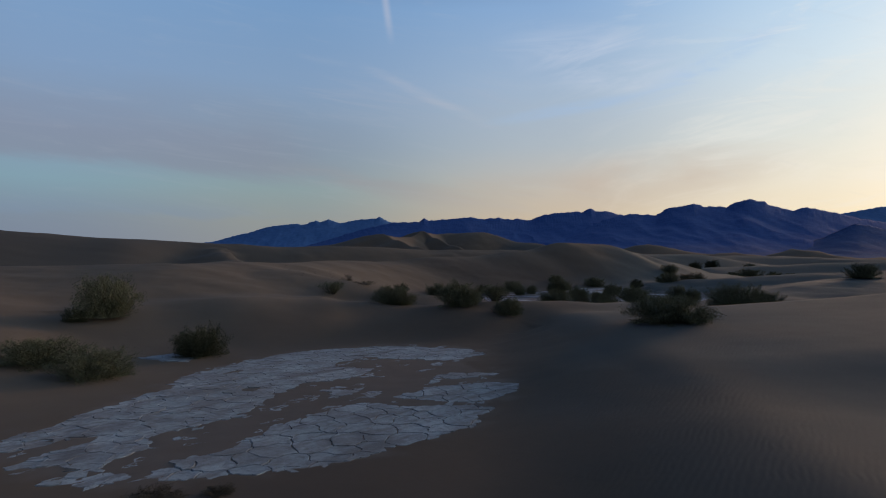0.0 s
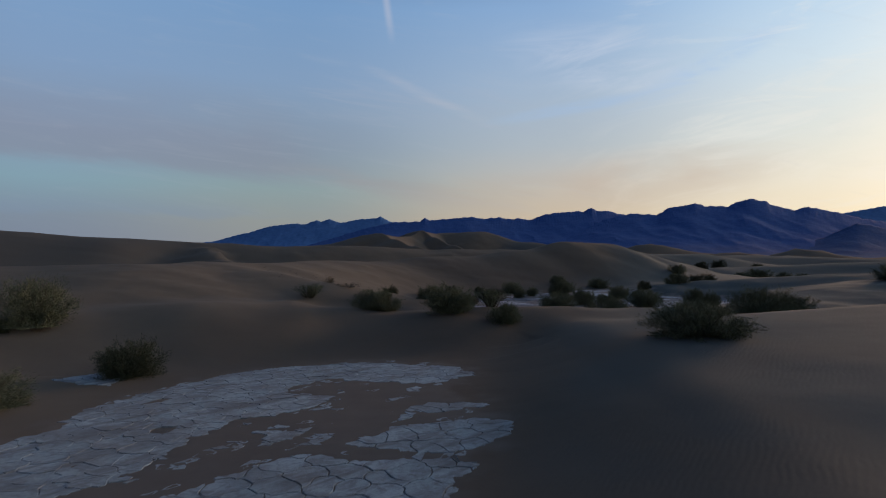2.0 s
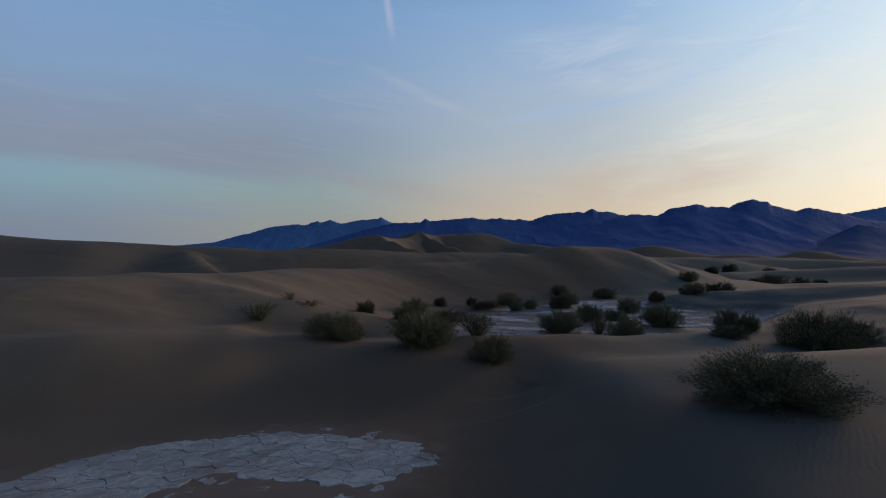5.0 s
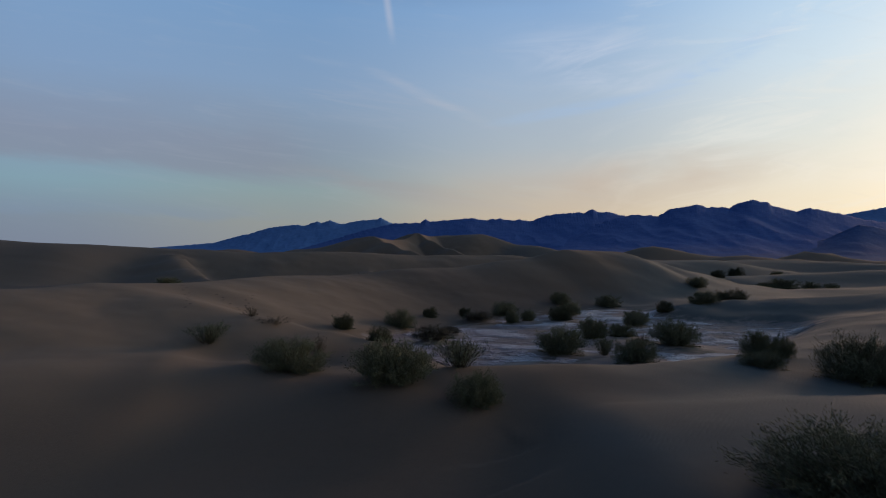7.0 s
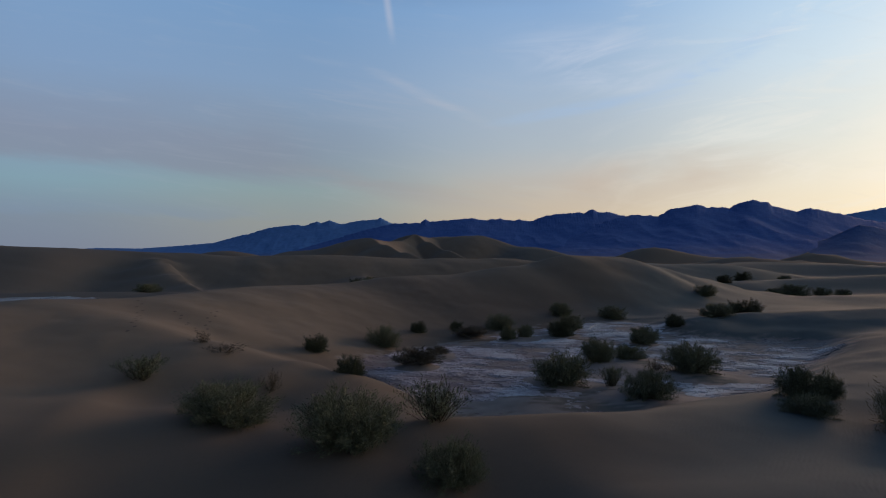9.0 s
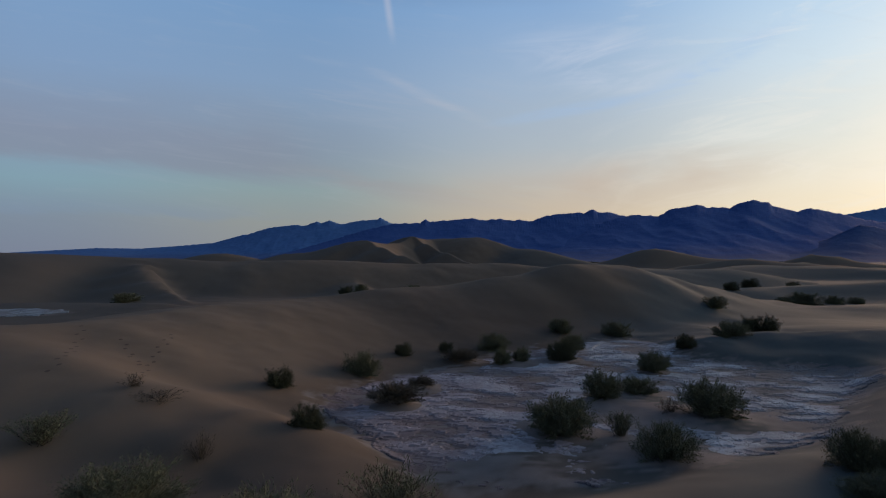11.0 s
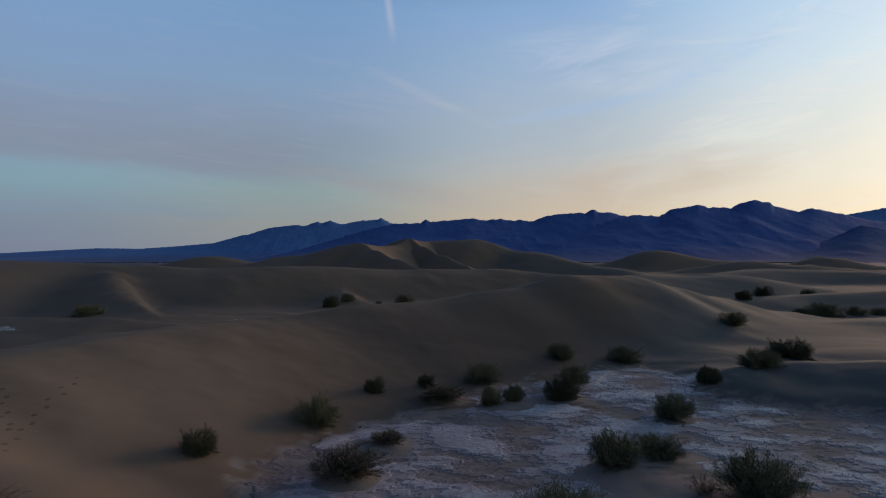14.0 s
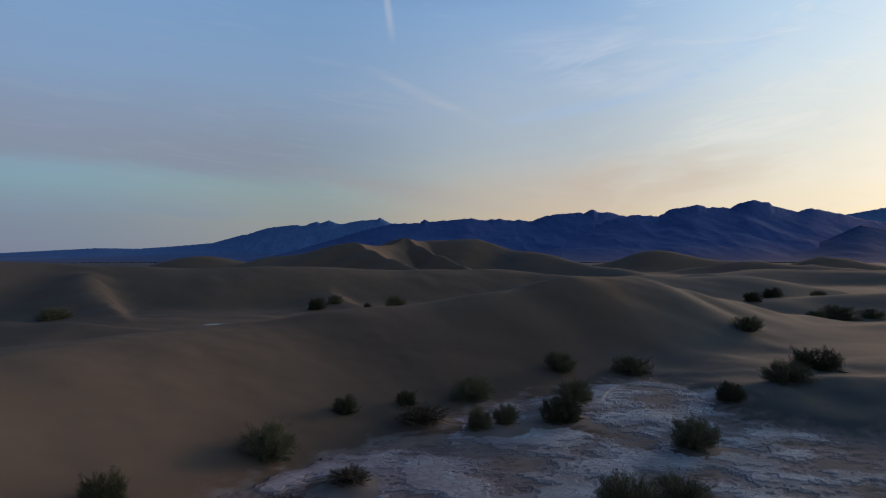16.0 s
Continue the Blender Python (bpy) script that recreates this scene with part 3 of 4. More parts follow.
def link(name, verts, faces, material, parent=None, smooth=False, label=""):
    me = bpy.data.meshes.new(name)
    me.from_pydata(verts, [], faces)
    me.materials.append(material)
    if smooth:
        me.polygons.foreach_set("use_smooth", [True] * len(me.polygons))
    me.update()
    ob = new(name, me)
    if parent:
        ob.parent = parent
    if label:
        ob["label"] = label
    return ob


def make_ground():
    gx = np.concatenate([-np.array(far_steps(30, 4600, 90))[::-1], steps([(-30, -10, 90), (-10, 4, 130), (4, 30, 130)]), np.array(far_steps(30, 4600, 90))])
    gy = np.concatenate([-np.array(far_steps(4, 4600, 50))[::-1], steps([(-4, 7, 40), (7, 25, 170), (25, 64, 190), (64, 150, 170), (150, 260, 130), (260, 420, 90)]), np.array(far_steps(420, 4700, 50))])
    X, Y = np.meshgrid(gx, gy)
    Z = ground_height(X, Y)
    Z = Z - 0.02 * ease(0.0, 0.14, bare_clay(X, Y)[0])
    nx, ny = len(gx), len(gy)
    verts = np.stack([X, Y, Z], -1).reshape(-1, 3)
    i = (np.arange(ny - 1)[:, None] * nx + np.arange(nx - 1)[None]).ravel()
    faces = np.stack([i, i + 1, i + nx + 1, i + nx], -1)
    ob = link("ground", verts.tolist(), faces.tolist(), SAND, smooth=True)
    one, two, rest = bare_clay(X.ravel(), Y.ravel())
    clay = np.maximum(0.36 * ease(-0.2, 0.7, inside(X.ravel(), Y.ravel(), BED_ONE) + 0.5 * waves(X.ravel(), Y.ravel(), 1.6, 19)), ease(-0.5, 0.3, np.maximum(two, rest)))
    at = ob.data.attributes.new("clay", "FLOAT", "POINT")
    at.data.foreach_set("value", clay.astype(np.float32))
    gxf, gyf = X.ravel(), Y.ravel()
    # where the cool skylight colour lies: right-hand flats, and the far left slope
    skylight_tone = ease(3, 11.5, gxf + 3 * ease(24, 10, gyf) - 8 * ease(40, 52, gyf) - 7 * ease(60, 75, gyf) + 2.5 * waves(gxf, gyf, 14, 61)) * ease(330, 120, gyf)
    skylight_tone = np.maximum(skylight_tone, 0.4 * ease(-18, -30, gxf + 4 * waves(gxf, gyf, 20, 62)) * ease(58, 70, gyf) * ease(150, 110, gyf))
    at = ob.data.attributes.new("skylight_tone", "FLOAT", "POINT")
    at.data.foreach_set("value", skylight_tone.astype(np.float32))
    # brightening put into the colour: left slopes, then the main crest and hazy distance
    glow_tone = ease(1, -10, gxf + 0.10 * (30 - gyf) + 2.5 * waves(gxf, gyf, 16, 63)) * ease(75, 48, gyf)
    glow_tone = np.maximum(glow_tone, (0.65 * ease(62, 74, gyf) + 0.2 * ease(88, 112, gyf)) * (0.8 + 0.2 * waves(gxf, gyf, 22, 64)) * (1 - skylight_tone) * ease(600, 350, gyf))
    at = ob.data.attributes.new("glow_tone", "FLOAT", "POINT")
    at.data.foreach_set("value", glow_tone.astype(np.float32))
    return tagged(ob, "brown rippled desert sand in long smooth dunes", "sand dunes", kind="structure")


make_ground()


# ---- far mountain ranges ----
def skyline(az, keys):
    return np.interp(az, [k[0] for k in keys], [k[1] for k in keys])


def mountain(name, keys, dist, depth, material, label, rough, seed, spread=1500):
    """A range whose skyline follows (bearing, elevation) in degrees; it slopes down toward the valley."""
    az = np.linspace(keys[0][0], keys[-1][0], spread)
    rows = 46
    top = np.tan(np.radians(skyline(az, keys))) * dist / np.cos(np.radians(az))
    k = np.hanning(121)
    calm = np.convolve(np.pad(top, 60, mode='edge'), k / k.sum(), mode='valid')
    verts = []
    for r in range(rows + 1):
        s = r / rows
        d = dist - depth * (1 - s)
        x, y = np.tan(np.radians(az)) * d, np.full_like(az, d)
        ridge = 1 - np.abs(waves(x * 1.0, y * 0.5, 700, seed, 3)) * 1.5
        gully = 1 - np.abs(waves(x, y * 0.4, 230, seed + 1, 3)) * 1.4
        h = (calm * (1 - s ** 14) + top * s ** 14) * s ** 1.45
        h = h + top * (s * (1 - s)) * 4 * (0.034 * ridge + 0.012 * gully - 0.03)
        jag = waves(x, y, 46, seed + 2, 4) * 0.65 * rough * s ** 7 * np.clip(top / 180, 0.15, 1)
        verts.append(np.stack([x, y, np.maximum(h + jag, -4) + 0.0], -1))
    back = verts[-1] + np.array([0, depth * 0.4, 0])
    back[:, 2] = -5
    verts.append(back)
    verts = np.concatenate(verts)
    n = len(az)
    i = (np.arange(rows + 1)[:, None] * n + np.arange(n - 1)[None]).ravel()
    ob = link(name, verts.tolist(), np.stack([i, i + 1, i + n + 1, i + n], -1).tolist(), material, smooth=True)
    return tagged(ob, label, "mountains", kind="structure")


def bearing(u, v):
    return (math.degrees(math.atan((u - 784) / 1040)), math.degrees(math.atan((462 - v) / 1040 * math.cos(math.atan((u - 784) / 1040)))))


MAIN_RANGE = [(420, 466), (480, 452), (525, 442), (600, 420), (650, 405), (695, 395), (725, 394), (745, 393), (754, 387), (762, 391), (784, 390), (814, 387), (834, 385), (859, 389), (886, 386),
              (899, 389), (924, 388), (935, 391), (949, 388), (969, 380), (1009, 376), (1034, 376), (1050, 369), (1058, 375), (1074, 374), (1104, 381), (1140, 396), (1220, 410), (1400, 430)]
RIGHT_RANGE = [(800, 470), (900, 446), (985, 418), (1045, 398), (1090, 385), (1124, 379), (1164, 382), (1184, 370), (1214, 365), (1232, 361), (1249, 366), (1289, 367), (1309, 358), (1329, 353), (1359, 358),
               (1366, 364), (1409, 373), (1434, 367), (1459, 373), (1489, 378), (1530, 388), (1640, 404), (1900, 412)]
FOOTHILLS = [(930, 468), (1040, 447), (1160, 443), (1300, 440), (1400, 434), (1459, 422), (1490, 408), (1519, 396), (1545, 399), (1568, 405), (1640, 412), (1720, 398), (1900, 410)]
FAR_RANGE = [(-300, 444), (0, 447), (175, 438), (250, 439), (320, 434), (380, 429), (405, 422), (430, 415), (440, 414), (465, 406), (480, 402), (525, 397), (540, 399), (562, 391), (570, 394), (584, 389),
             (605, 396), (635, 390), (665, 388), (675, 385), (695, 395), (760, 402), (900, 420), (1100, 430), (1400, 390), (1500, 378), (1545, 370), (1566, 366), (1600, 368), (1750, 372), (1950, 380)]
mountain("mountain_range", [bearing(*k) for k in MAIN_RANGE], 3500, 1300, HAZED_ROCK, "dark rocky mountain range, its colour blued by distance haze", 6, 21)
mountain("mountain_massif", [bearing(*k) for k in RIGHT_RANGE], 3200, 1300, HAZED_ROCK, "broad dark mountain massif below the dawn glow, coloured haze blue", 6, 25)
mountain("foothill_range", [bearing(*k) for k in FOOTHILLS], 2500, 700, HAZED_ROCK_LOW, "low dark foothills at the mountain's foot", 4, 27)
mountain("far_mountain_range", [bearing(*k) for k in FAR_RANGE], 4300, 900, HAZED_ROCK_FAR, "hazy blue mountain range beyond the valley", 5, 31)


# ---- bushes ----
def bush_mesh(seed, stems, leaves, spread, tall, droop, leaf, dome, bare):
    """Stems that fan out from one root, side shoots on them and small leaves along the shoots."""
    rng = random.Random(seed)
    sv, sf, lv, lf = [], [], [], []

    def stick(pts, r0):
        base = len(sv)
        for i, q in enumerate(pts):
            r = r0 * (1 - i / (len(pts) - 0.4))
            for j in range(3):
                w = math.tau * j / 3
                sv.append((q.x + r * math.cos(w), q.y + r * math.sin(w), q.z))
        for i in range(len(pts) - 1):
            for j in range(3):
                a0, b0 = base + i * 3 + j, base + i * 3 + (j + 1) % 3
                sf.append((a0, b0, b0 + 3, a0 + 3))

    def foliage(a0, b0, count):
        way = (b0 - a0)
        for q in range(count):
            c = a0 + way * rng.random()
            j = 0.05
            c = c + Vector((rng.gauss(0, j), rng.gauss(0, j), rng.gauss(0, j)))
            c.z = max(c.z, 0.01)
            ax = way.normalized() + Vector((rng.gauss(0, 0.55), rng.gauss(0, 0.55), rng.gauss(0.15, 0.5)))
            ax.normalize()
            sd = Matrix.Rotation(rng.random() * math.tau, 3, ax) @ ax.orthogonal().normalized()
            l, w = leaf * rng.uniform(0.9, 2.0), leaf * rng.uniform(0.12, 0.24)
            b = len(lv)
            for v in (c - ax * l * 0.5, c + sd * w * 0.5, c + ax * l * 0.5, c - sd * w * 0.5):
                lv.append(tuple(v))
            lf.append((b, b + 1, b + 2, b + 3))

    lobes = [(rng.random() * math.tau, rng.uniform(0.8, 1.1)) for k in range(6)]
    for k in range(stems):
        th = rng.random() * math.tau
        lean = math.acos(1 - rng.random() * (1 - math.cos(spread)))
        lobe = max(0.7, max(h * math.cos(min(abs((th - t0 + math.pi) % math.tau - math.pi), 1.2)) for t0, h in lobes))
        ln = tall * (0.66 + 0.22 * rng.random()) * (lobe * math.sin(lean) + math.cos(lean) * (0.86 + 0.14 * lobe))
        p = Vector((rng.uniform(-0.16, 0.16), rng.uniform(-0.16, 0.16), -0.08))
        d = Vector((math.sin(lean) * math.cos(th), math.sin(lean) * math.sin(th), math.cos(lean)))
        seg, pts = 5, [p.copy()]
        for s in range(seg):
            d = (d + Vector((rng.uniform(-0.16, 0.16), rng.uniform(-0.16, 0.16), rng.uniform(-0.12, 0.16) - droop * s * 0.05))).normalized()
            p = p + d * (ln / seg)
            pts.append(p.copy())
        stick(pts, 0.013 * tall)
        shoots = 9
        for q in range(shoots):
            f = bare + (0.97 - bare) * (q + rng.random()) / shoots
            i = min(int(f * seg), seg - 1)
            a0 = pts[i].lerp(pts[i + 1], f * seg - i)
            d2 = ((pts[i + 1] - pts[i]).normalized() + Vector((rng.gauss(0, 0.6), rng.gauss(0, 0.6), rng.gauss(0.25, 0.4)))).normalized()
            b0 = a0 + d2 * tall * rng.uniform(0.10, 0.20)
            stick([a0, b0], 0.005 * tall)
            foliage(a0, b0, leaves // shoots)
        foliage(pts[-2], pts[-1], leaves // 5)
    return sv, sf, lv, lf


KINDS = {
    # seed, stems, leaves a stem, spread, height, droop, leaf, dome, bare, leaf material
    "wide": (1, 160, 210, 1.55, 1.0, 0.3, 0.046, 1.0, 0.12, LEAF),
    "tuft": (2, 150, 150, 1.4, 1.0, 0.2, 0.06, 0.8, 0.1, LEAF),
    "ball": (3, 160, 150, 1.55, 1.0, 0.1, 0.062, 1.0, 0.08, LEAF_DENSE),
    "upright": (4, 52, 60, 0.75, 1.1, 0.0, 0.075, 0.4, 0.2, LEAF),
    "mound": (5, 140, 70, 1.55, 1.0, 0.45, 0.09, 1.0, 0.1, STRAW),
    "dry": (6, 36, 40, 1.3, 1.0, 0.2, 0.07, 0.7, 0.25, STRAW),
}
BUSH_DATA = {}


def bush_parts(kind, variant):
    key = (kind, variant)
    if key not in BUSH_DATA:
        s, stems, leaves, spread, tall, droop, leaf, dome, bare, mat = KINDS[kind]
        sv, sf, lv, lf = bush_mesh(s * 10 + variant, stems, leaves, spread, tall, droop, leaf, dome, bare)
        meshes = []
        for nm, v, f, m in (("branchwork", sv, sf, BARK), ("foliage", lv, lf, mat)):
            me = bpy.data.meshes.new(nm)
            me.from_pydata(v, [], f)
            me.materials.append(m)
            meshes.append(me)
        xs = np.array(lv)
        BUSH_DATA[key] = (meshes, float(np.percentile(np.hypot(xs[:, 0], xs[:, 1]), 97)), float(np.percentile(xs[:, 2], 99.3)))
    return BUSH_DATA[key]


LABELS = {
    "wide": "wide dark olive creosote bush rooted in the sand",
    "tuft": "feathery dark green desert bush with upright shoots",
    "ball": "small dense dark green rounded bush on the sand",
    "upright": "sparse upright desert shrub with thin bare stems",
    "mound": "grey-brown dry brush on a low sand hummock",
    "dry": "small dry straw-coloured twiggy shrub on the sand",
}


def bush(kind, x, y, wide, tall, turn=0, variant=0, lean=0):
    meshes, half, top = bush_parts(kind, variant)
    ob = new("bush")
    sxy, szz = wide / 2 / half, tall / top
    ob.matrix_basis = Matrix.LocRotScale((x, y, height(x, y) - 0.03), Euler((0, radians(lean), radians(turn))), (sxy, sxy, szz))
    for me in meshes:
        p = new(me.name.split(".")[0], me)
        p.parent = ob
    return tagged(ob, LABELS[kind], "bush", "desert bushes")


BUSHES = [
    # kind, x, y, width, height
    ("wide", 8.1, 20.7, 3.0, 0.92), ("wide", 15.5, 31.0, 3.0, 1.3), ("wide", 17.4, 31.6, 1.9, 0.85),
    ("wide", -13.7, 24.3, 2.5, 1.55), ("ball", -14.5, 23.4, 0.9, 0.5), ("ball", -8.3, 20.2, 1.7, 0.95),
    ("wide", -11.9, 17.4, 2.4, 0.75), ("wide", -9.7, 16.4, 2.2, 0.75),
    ("wide", -2.45, 31.2, 2.4, 0.98), ("tuft", 0.95, 29.1, 2.2, 1.1), ("tuft", 3.18, 27.65, 1.4, 0.78), ("upright", 2.85, 30.5, 2.0, 0.88),
    ("tuft", 13.8, 34.0, 1.4, 0.9), ("tuft", 14.5, 33.9, 0.95, 0.7), ("wide", 12.9, 32.2, 1.5, 0.5),
    ("tuft", 7.6, 39.5, 2.15, 1.15), ("tuft", 10.2, 36.9, 1.8, 0.9), ("tuft", 10.4, 44.4, 1.65, 1.05), ("wide", 12.2, 45.3, 1.7, 0.65),
    ("tuft", 13.7, 41.5, 2.2, 1.15), ("upright", 9.6, 39.4, 1.2, 0.8),
    ("ball", -3.0, 43.8, 1.1, 0.7), ("ball", -0.3, 37.2, 1.1, 0.62), ("wide", -0.4, 49.0, 2.0, 1.0), ("ball", 1.4, 54.2, 1.05, 0.66), ("ball", 3.9, 55.9, 0.9, 0.62),
    ("mound", 1.8, 43.4, 2.3, 0.6), ("mound", 2.7, 46.9, 1.4, 0.3), ("mound", 4.7, 53.3, 2.2, 0.5),
    ("wide", 7.0, 57.2, 2.1, 0.95), ("tuft", 7.0, 52.6, 1.1, 0.8), ("tuft", 8.1, 53.0, 1.0, 0.75), ("ball", 10.5, 53.4, 1.8, 0.95), ("wide", 11.7, 56.6, 1.9, 0.9), ("wide", 12.2, 62.2, 1.8, 0.95),
    ("wide", 16.3, 62.6, 2.1, 0.9), ("ball", 18.3, 55.2, 1.3, 0.75), ("tuft", 14.5, 49.9, 1.7, 0.9),
    ("wide", 21.9, 57.0, 2.3, 0.9), ("ball", 26.4, 62.0, 2.5, 1.05), ("wide", 28.3, 73.0, 2.1, 1.0),
    ("ball", 44.5, 103.0, 2.3, 1.1), ("ball", 49.8, 108.0, 2.4, 1.3), ("wide", 59.8, 114.0, 2.2, 1.1),
    ("wide", 49.8, 94.8, 4.2, 1.5), ("wide", 54.5, 96.0, 2.6, 1.1), ("wide", 46.0, 93.0, 1.8, 0.7), ("wide", 58.0, 97.0, 2.2, 0.9),
    ("wide", -32.2, 86.2, 3.0, 1.0), ("ball", -18.0, 127.0, 2.0, 0.9), ("ball", -9.2, 98.0, 2.0, 1.3), ("wide", -7.6, 101.0, 1.8, 1.0), ("ball", -3.2, 97.0, 0.9, 0.6), ("wide", -0.4, 103.0, 2.8, 1.4),
    ("wide", 31.0, 43.0, 2.2, 1.0),
    ("upright", -6.4, 34.5, 1.6, 0.75), ("dry", -6.1, 38.3, 0.7, 0.45), ("dry", -4.9, 37.4, 1.6, 0.3), ("dry", -2.3, 34.4, 0.8, 0.6),
    ("dry", 12.2, 41.9, 1.0, 0.55), ("mound", -3.9, 8.0, 0.8, 0.15), ("mound", -3.1, 8.2, 0.5, 0.12),
]
for i, (kind, x, y, wide, tall) in enumerate(BUSHES):
    bush(kind, x, y, wide, tall, turn=i * 137 % 360, variant=i % 2)


# ---- cracked clay plates of the old lake bed ----
def cells(x0, x1, y0, y1, size, seed, stretch=1.0):
    """Uneven polygons that fill an oblong of the plan: a centre and its corners, one for each plate."""
    rng = random.Random(seed)
    nx, ny = int((x1 - x0) / size / stretch), int((y1 - y0) / size)
    pt = {(i, j): (x0 + (i + 0.5 + rng.uniform(-0.42, 0.42) + 0.5 * (j % 2)) * size * stretch, y0 + (j + 0.5 + rng.uniform(-0.42, 0.42)) * size) for i in range(nx) for j in range(ny)}
    for (i, j), (cx, cy) in pt.items():
        r = size * stretch * 1.6
        poly = [(cx - r, cy - r), (cx + r, cy - r), (cx + r, cy + r), (cx - r, cy + r)]
        for a in range(-2, 3):
            for b in range(-2, 3):
                q = pt.get((i + a, j + b))
                if q is None or (a == 0 and b == 0):
                    continue
                mx, my, dx, dy = (cx + q[0]) / 2, (cy + q[1]) / 2, q[0] - cx, q[1] - cy
                res = []
                for (ax, ay), (bx, by) in zip(poly, poly[1:] + poly[:1]):
                    sa, sb = (ax - mx) * dx + (ay - my) * dy, (bx - mx) * dx + (by - my) * dy
                    if sa <= 0:
                        res.append((ax, ay))
                    if (sa < 0) != (sb < 0):
                        k = sa / (sa - sb)
                        res.append((ax + (bx - ax) * k, ay + (by - ay) * k))
                poly = res
                if len(poly) < 3:
                    break
            if len(poly) < 3:
                break
        if len(poly) >= 4:
            yield (cx, cy), poly


def rim(poly, gap, ragged):
    """A plate's corners with bent, uneven sides between them; neighbours share their bends."""
    fine = []
    for a0, b0 in zip(poly, poly[1:] + poly[:1]):
        ln = math.hypot(b0[0] - a0[0], b0[1] - a0[1])
        if ln < 0.03:
            continue
        fine.append(a0)
        (ax, ay), (bx, by) = sorted((a0, b0))
        own = random.Random(round((ax + bx) * 50) * 7919 + round((ay + by) * 50))
        n = max(1, round(ln / 0.10))
        bend, tilt = own.uniform(-ragged, ragged) * ln, own.uniform(-0.6, 0.6) * ragged * ln
        side = []
        for k in range(1, n):
            t = k / n
            w = bend * 4 * t * (1 - t) + tilt * math.sin(math.tau * t) + own.uniform(-0.008, 0.008)
            side.append((ax + (bx - ax) * t - (by - ay) / ln * w, ay + (by - ay) * t + (bx - ax) / ln * w))
        fine += side if (ax, ay) == a0 else side[::-1]
    return fine


def plate(fine, gz, mid, gap, thick, rng):
    """One slab: rim below ground, worn upper edge, slightly dished top."""
    mx, my, mz = mid
    tip = (rng.uniform(-0.012, 0.012), rng.uniform(-0.012, 0.012))
    lift = rng.uniform(-0.005, 0.005)
    rings, n = [], len(fine)
    for pull, up_ in ((gap * 0.5, -0.06), (gap * 0.55, thick - 0.010), (gap * 0.5 + 0.012, thick)):
        for (px_, py_), g in zip(fine, gz):
            d = max(math.hypot(px_ - mx, py_ - my), 1e-4)
            f = max(0.2, 1 - pull / d)
            qx, qy = mx + (px_ - mx) * f, my + (py_ - my) * f
            rings.append((qx, qy, g + up_ + lift + tip[0] * (qx - mx) + tip[1] * (qy - my)))
    rings.append((mx, my, mz + thick - 0.006 + lift))
    faces = [(r * n + k, r * n + (k + 1) % n, (r + 1) * n + (k + 1) % n, (r + 1) * n + k) for r in range(2) for k in range(n)]
    faces += [(2 * n + k, 2 * n + (k + 1) % n, 3 * n) for k in range(n)]
    return rings, faces


def lay_bed(name, label, box, size, seed, pick, gap, thick, ragged, singles, material, stretch=1.0):
    """Plates over all that pick() calls bare, cut off along its ragged rim."""
    rng = random.Random(seed + 5)
    made = [q for q in ((c, rim(p, gap, ragged)) for c, p in cells(*box, size, seed, stretch)) if len(q[1]) >= 4]
    made.sort(key=lambda q: q[0][1])
    owner = np.concatenate([[k] * len(q[1]) for k, q in enumerate(made)])
    pts = np.concatenate([np.array(q[1]) for q in made])
    mids = np.array([np.mean(q[1], axis=0) for q in made])
    inner = pick(pts[:, 0], pts[:, 1]) > 0
    for k in range(len(made)):
        own = inner[owner == k]
        if 3 <= own.sum() < len(own):
            mids[k] = pts[owner == k][own].mean(axis=0)
    live = pick(mids[:, 0], mids[:, 1]) > 0.01
    keep = live[owner]
    lo, hi = np.zeros(len(pts)), np.ones(len(pts))
    hub = mids[owner]
    for step in range(7):
        f = (lo + hi) / 2
        q = hub[keep] + (pts[keep] - hub[keep]) * f[keep, None]
        ok = np.zeros(len(pts), bool)
        ok[keep] = pick(q[:, 0], q[:, 1]) > 0
        lo, hi = np.where(ok, f, lo), np.where(ok, hi, f)
    f = np.where(inner, 1.0, np.maximum(lo, 0.12))
    pts = hub + (pts - hub) * f[:, None]
    pz, mz = np.zeros(len(pts)), ground_height(mids[:, 0], mids[:, 1], False)
    pz[keep] = ground_height(pts[keep, 0], pts[keep, 1], False)
    bed = tagged(new(name), label, "clay crust", kind="structure")
    rest_v, rest_f, count, at = [], [], 0, 0
    for k, (c, fine) in enumerate(made):
        n = len(fine)
        if live[k]:
            v, fs = plate(pts[at:at + n].tolist(), pz[at:at + n].tolist(), (*mids[k].tolist(), float(mz[k])), gap, thick, rng)
            if count < singles:
                link("clay_plate", v, fs, material, bed)
                count += 1
            else:
                o = len(rest_v)
                rest_v += v
                rest_f += [tuple(i + o for i in q) for q in fs]
        at += n
    if rest_f:
        tagged(link("clay_crust", rest_v, rest_f, material, bed), kind="stuff")
    return bed


def scrap_clay(x, y):
    """Thin leftovers of crust in the drift between the sheet and the field."""
    open_ = np.minimum(inside(x, y, BED_ONE) - 0.15, -np.maximum(sheet_clay(x, y), field_clay(x, y)) - 0.05)
    u, v = 0.6 * x + 0.8 * y, 0.8 * x - 0.6 * y
    return np.minimum(open_, 0.8 * (waves(u * 0.6, v * 1.6, 1.5, 51) + 0.5 * waves(u, v * 1.5, 0.5, 52) - 0.35))


lay_bed("cracked_lake_bed", "pale grey cracked clay plates half buried by sand", (-5.5, 3.0, 7.5, 18.5), 0.60, 3, field_clay, 0.022, 0.004, 0.16, 200, CLAY)
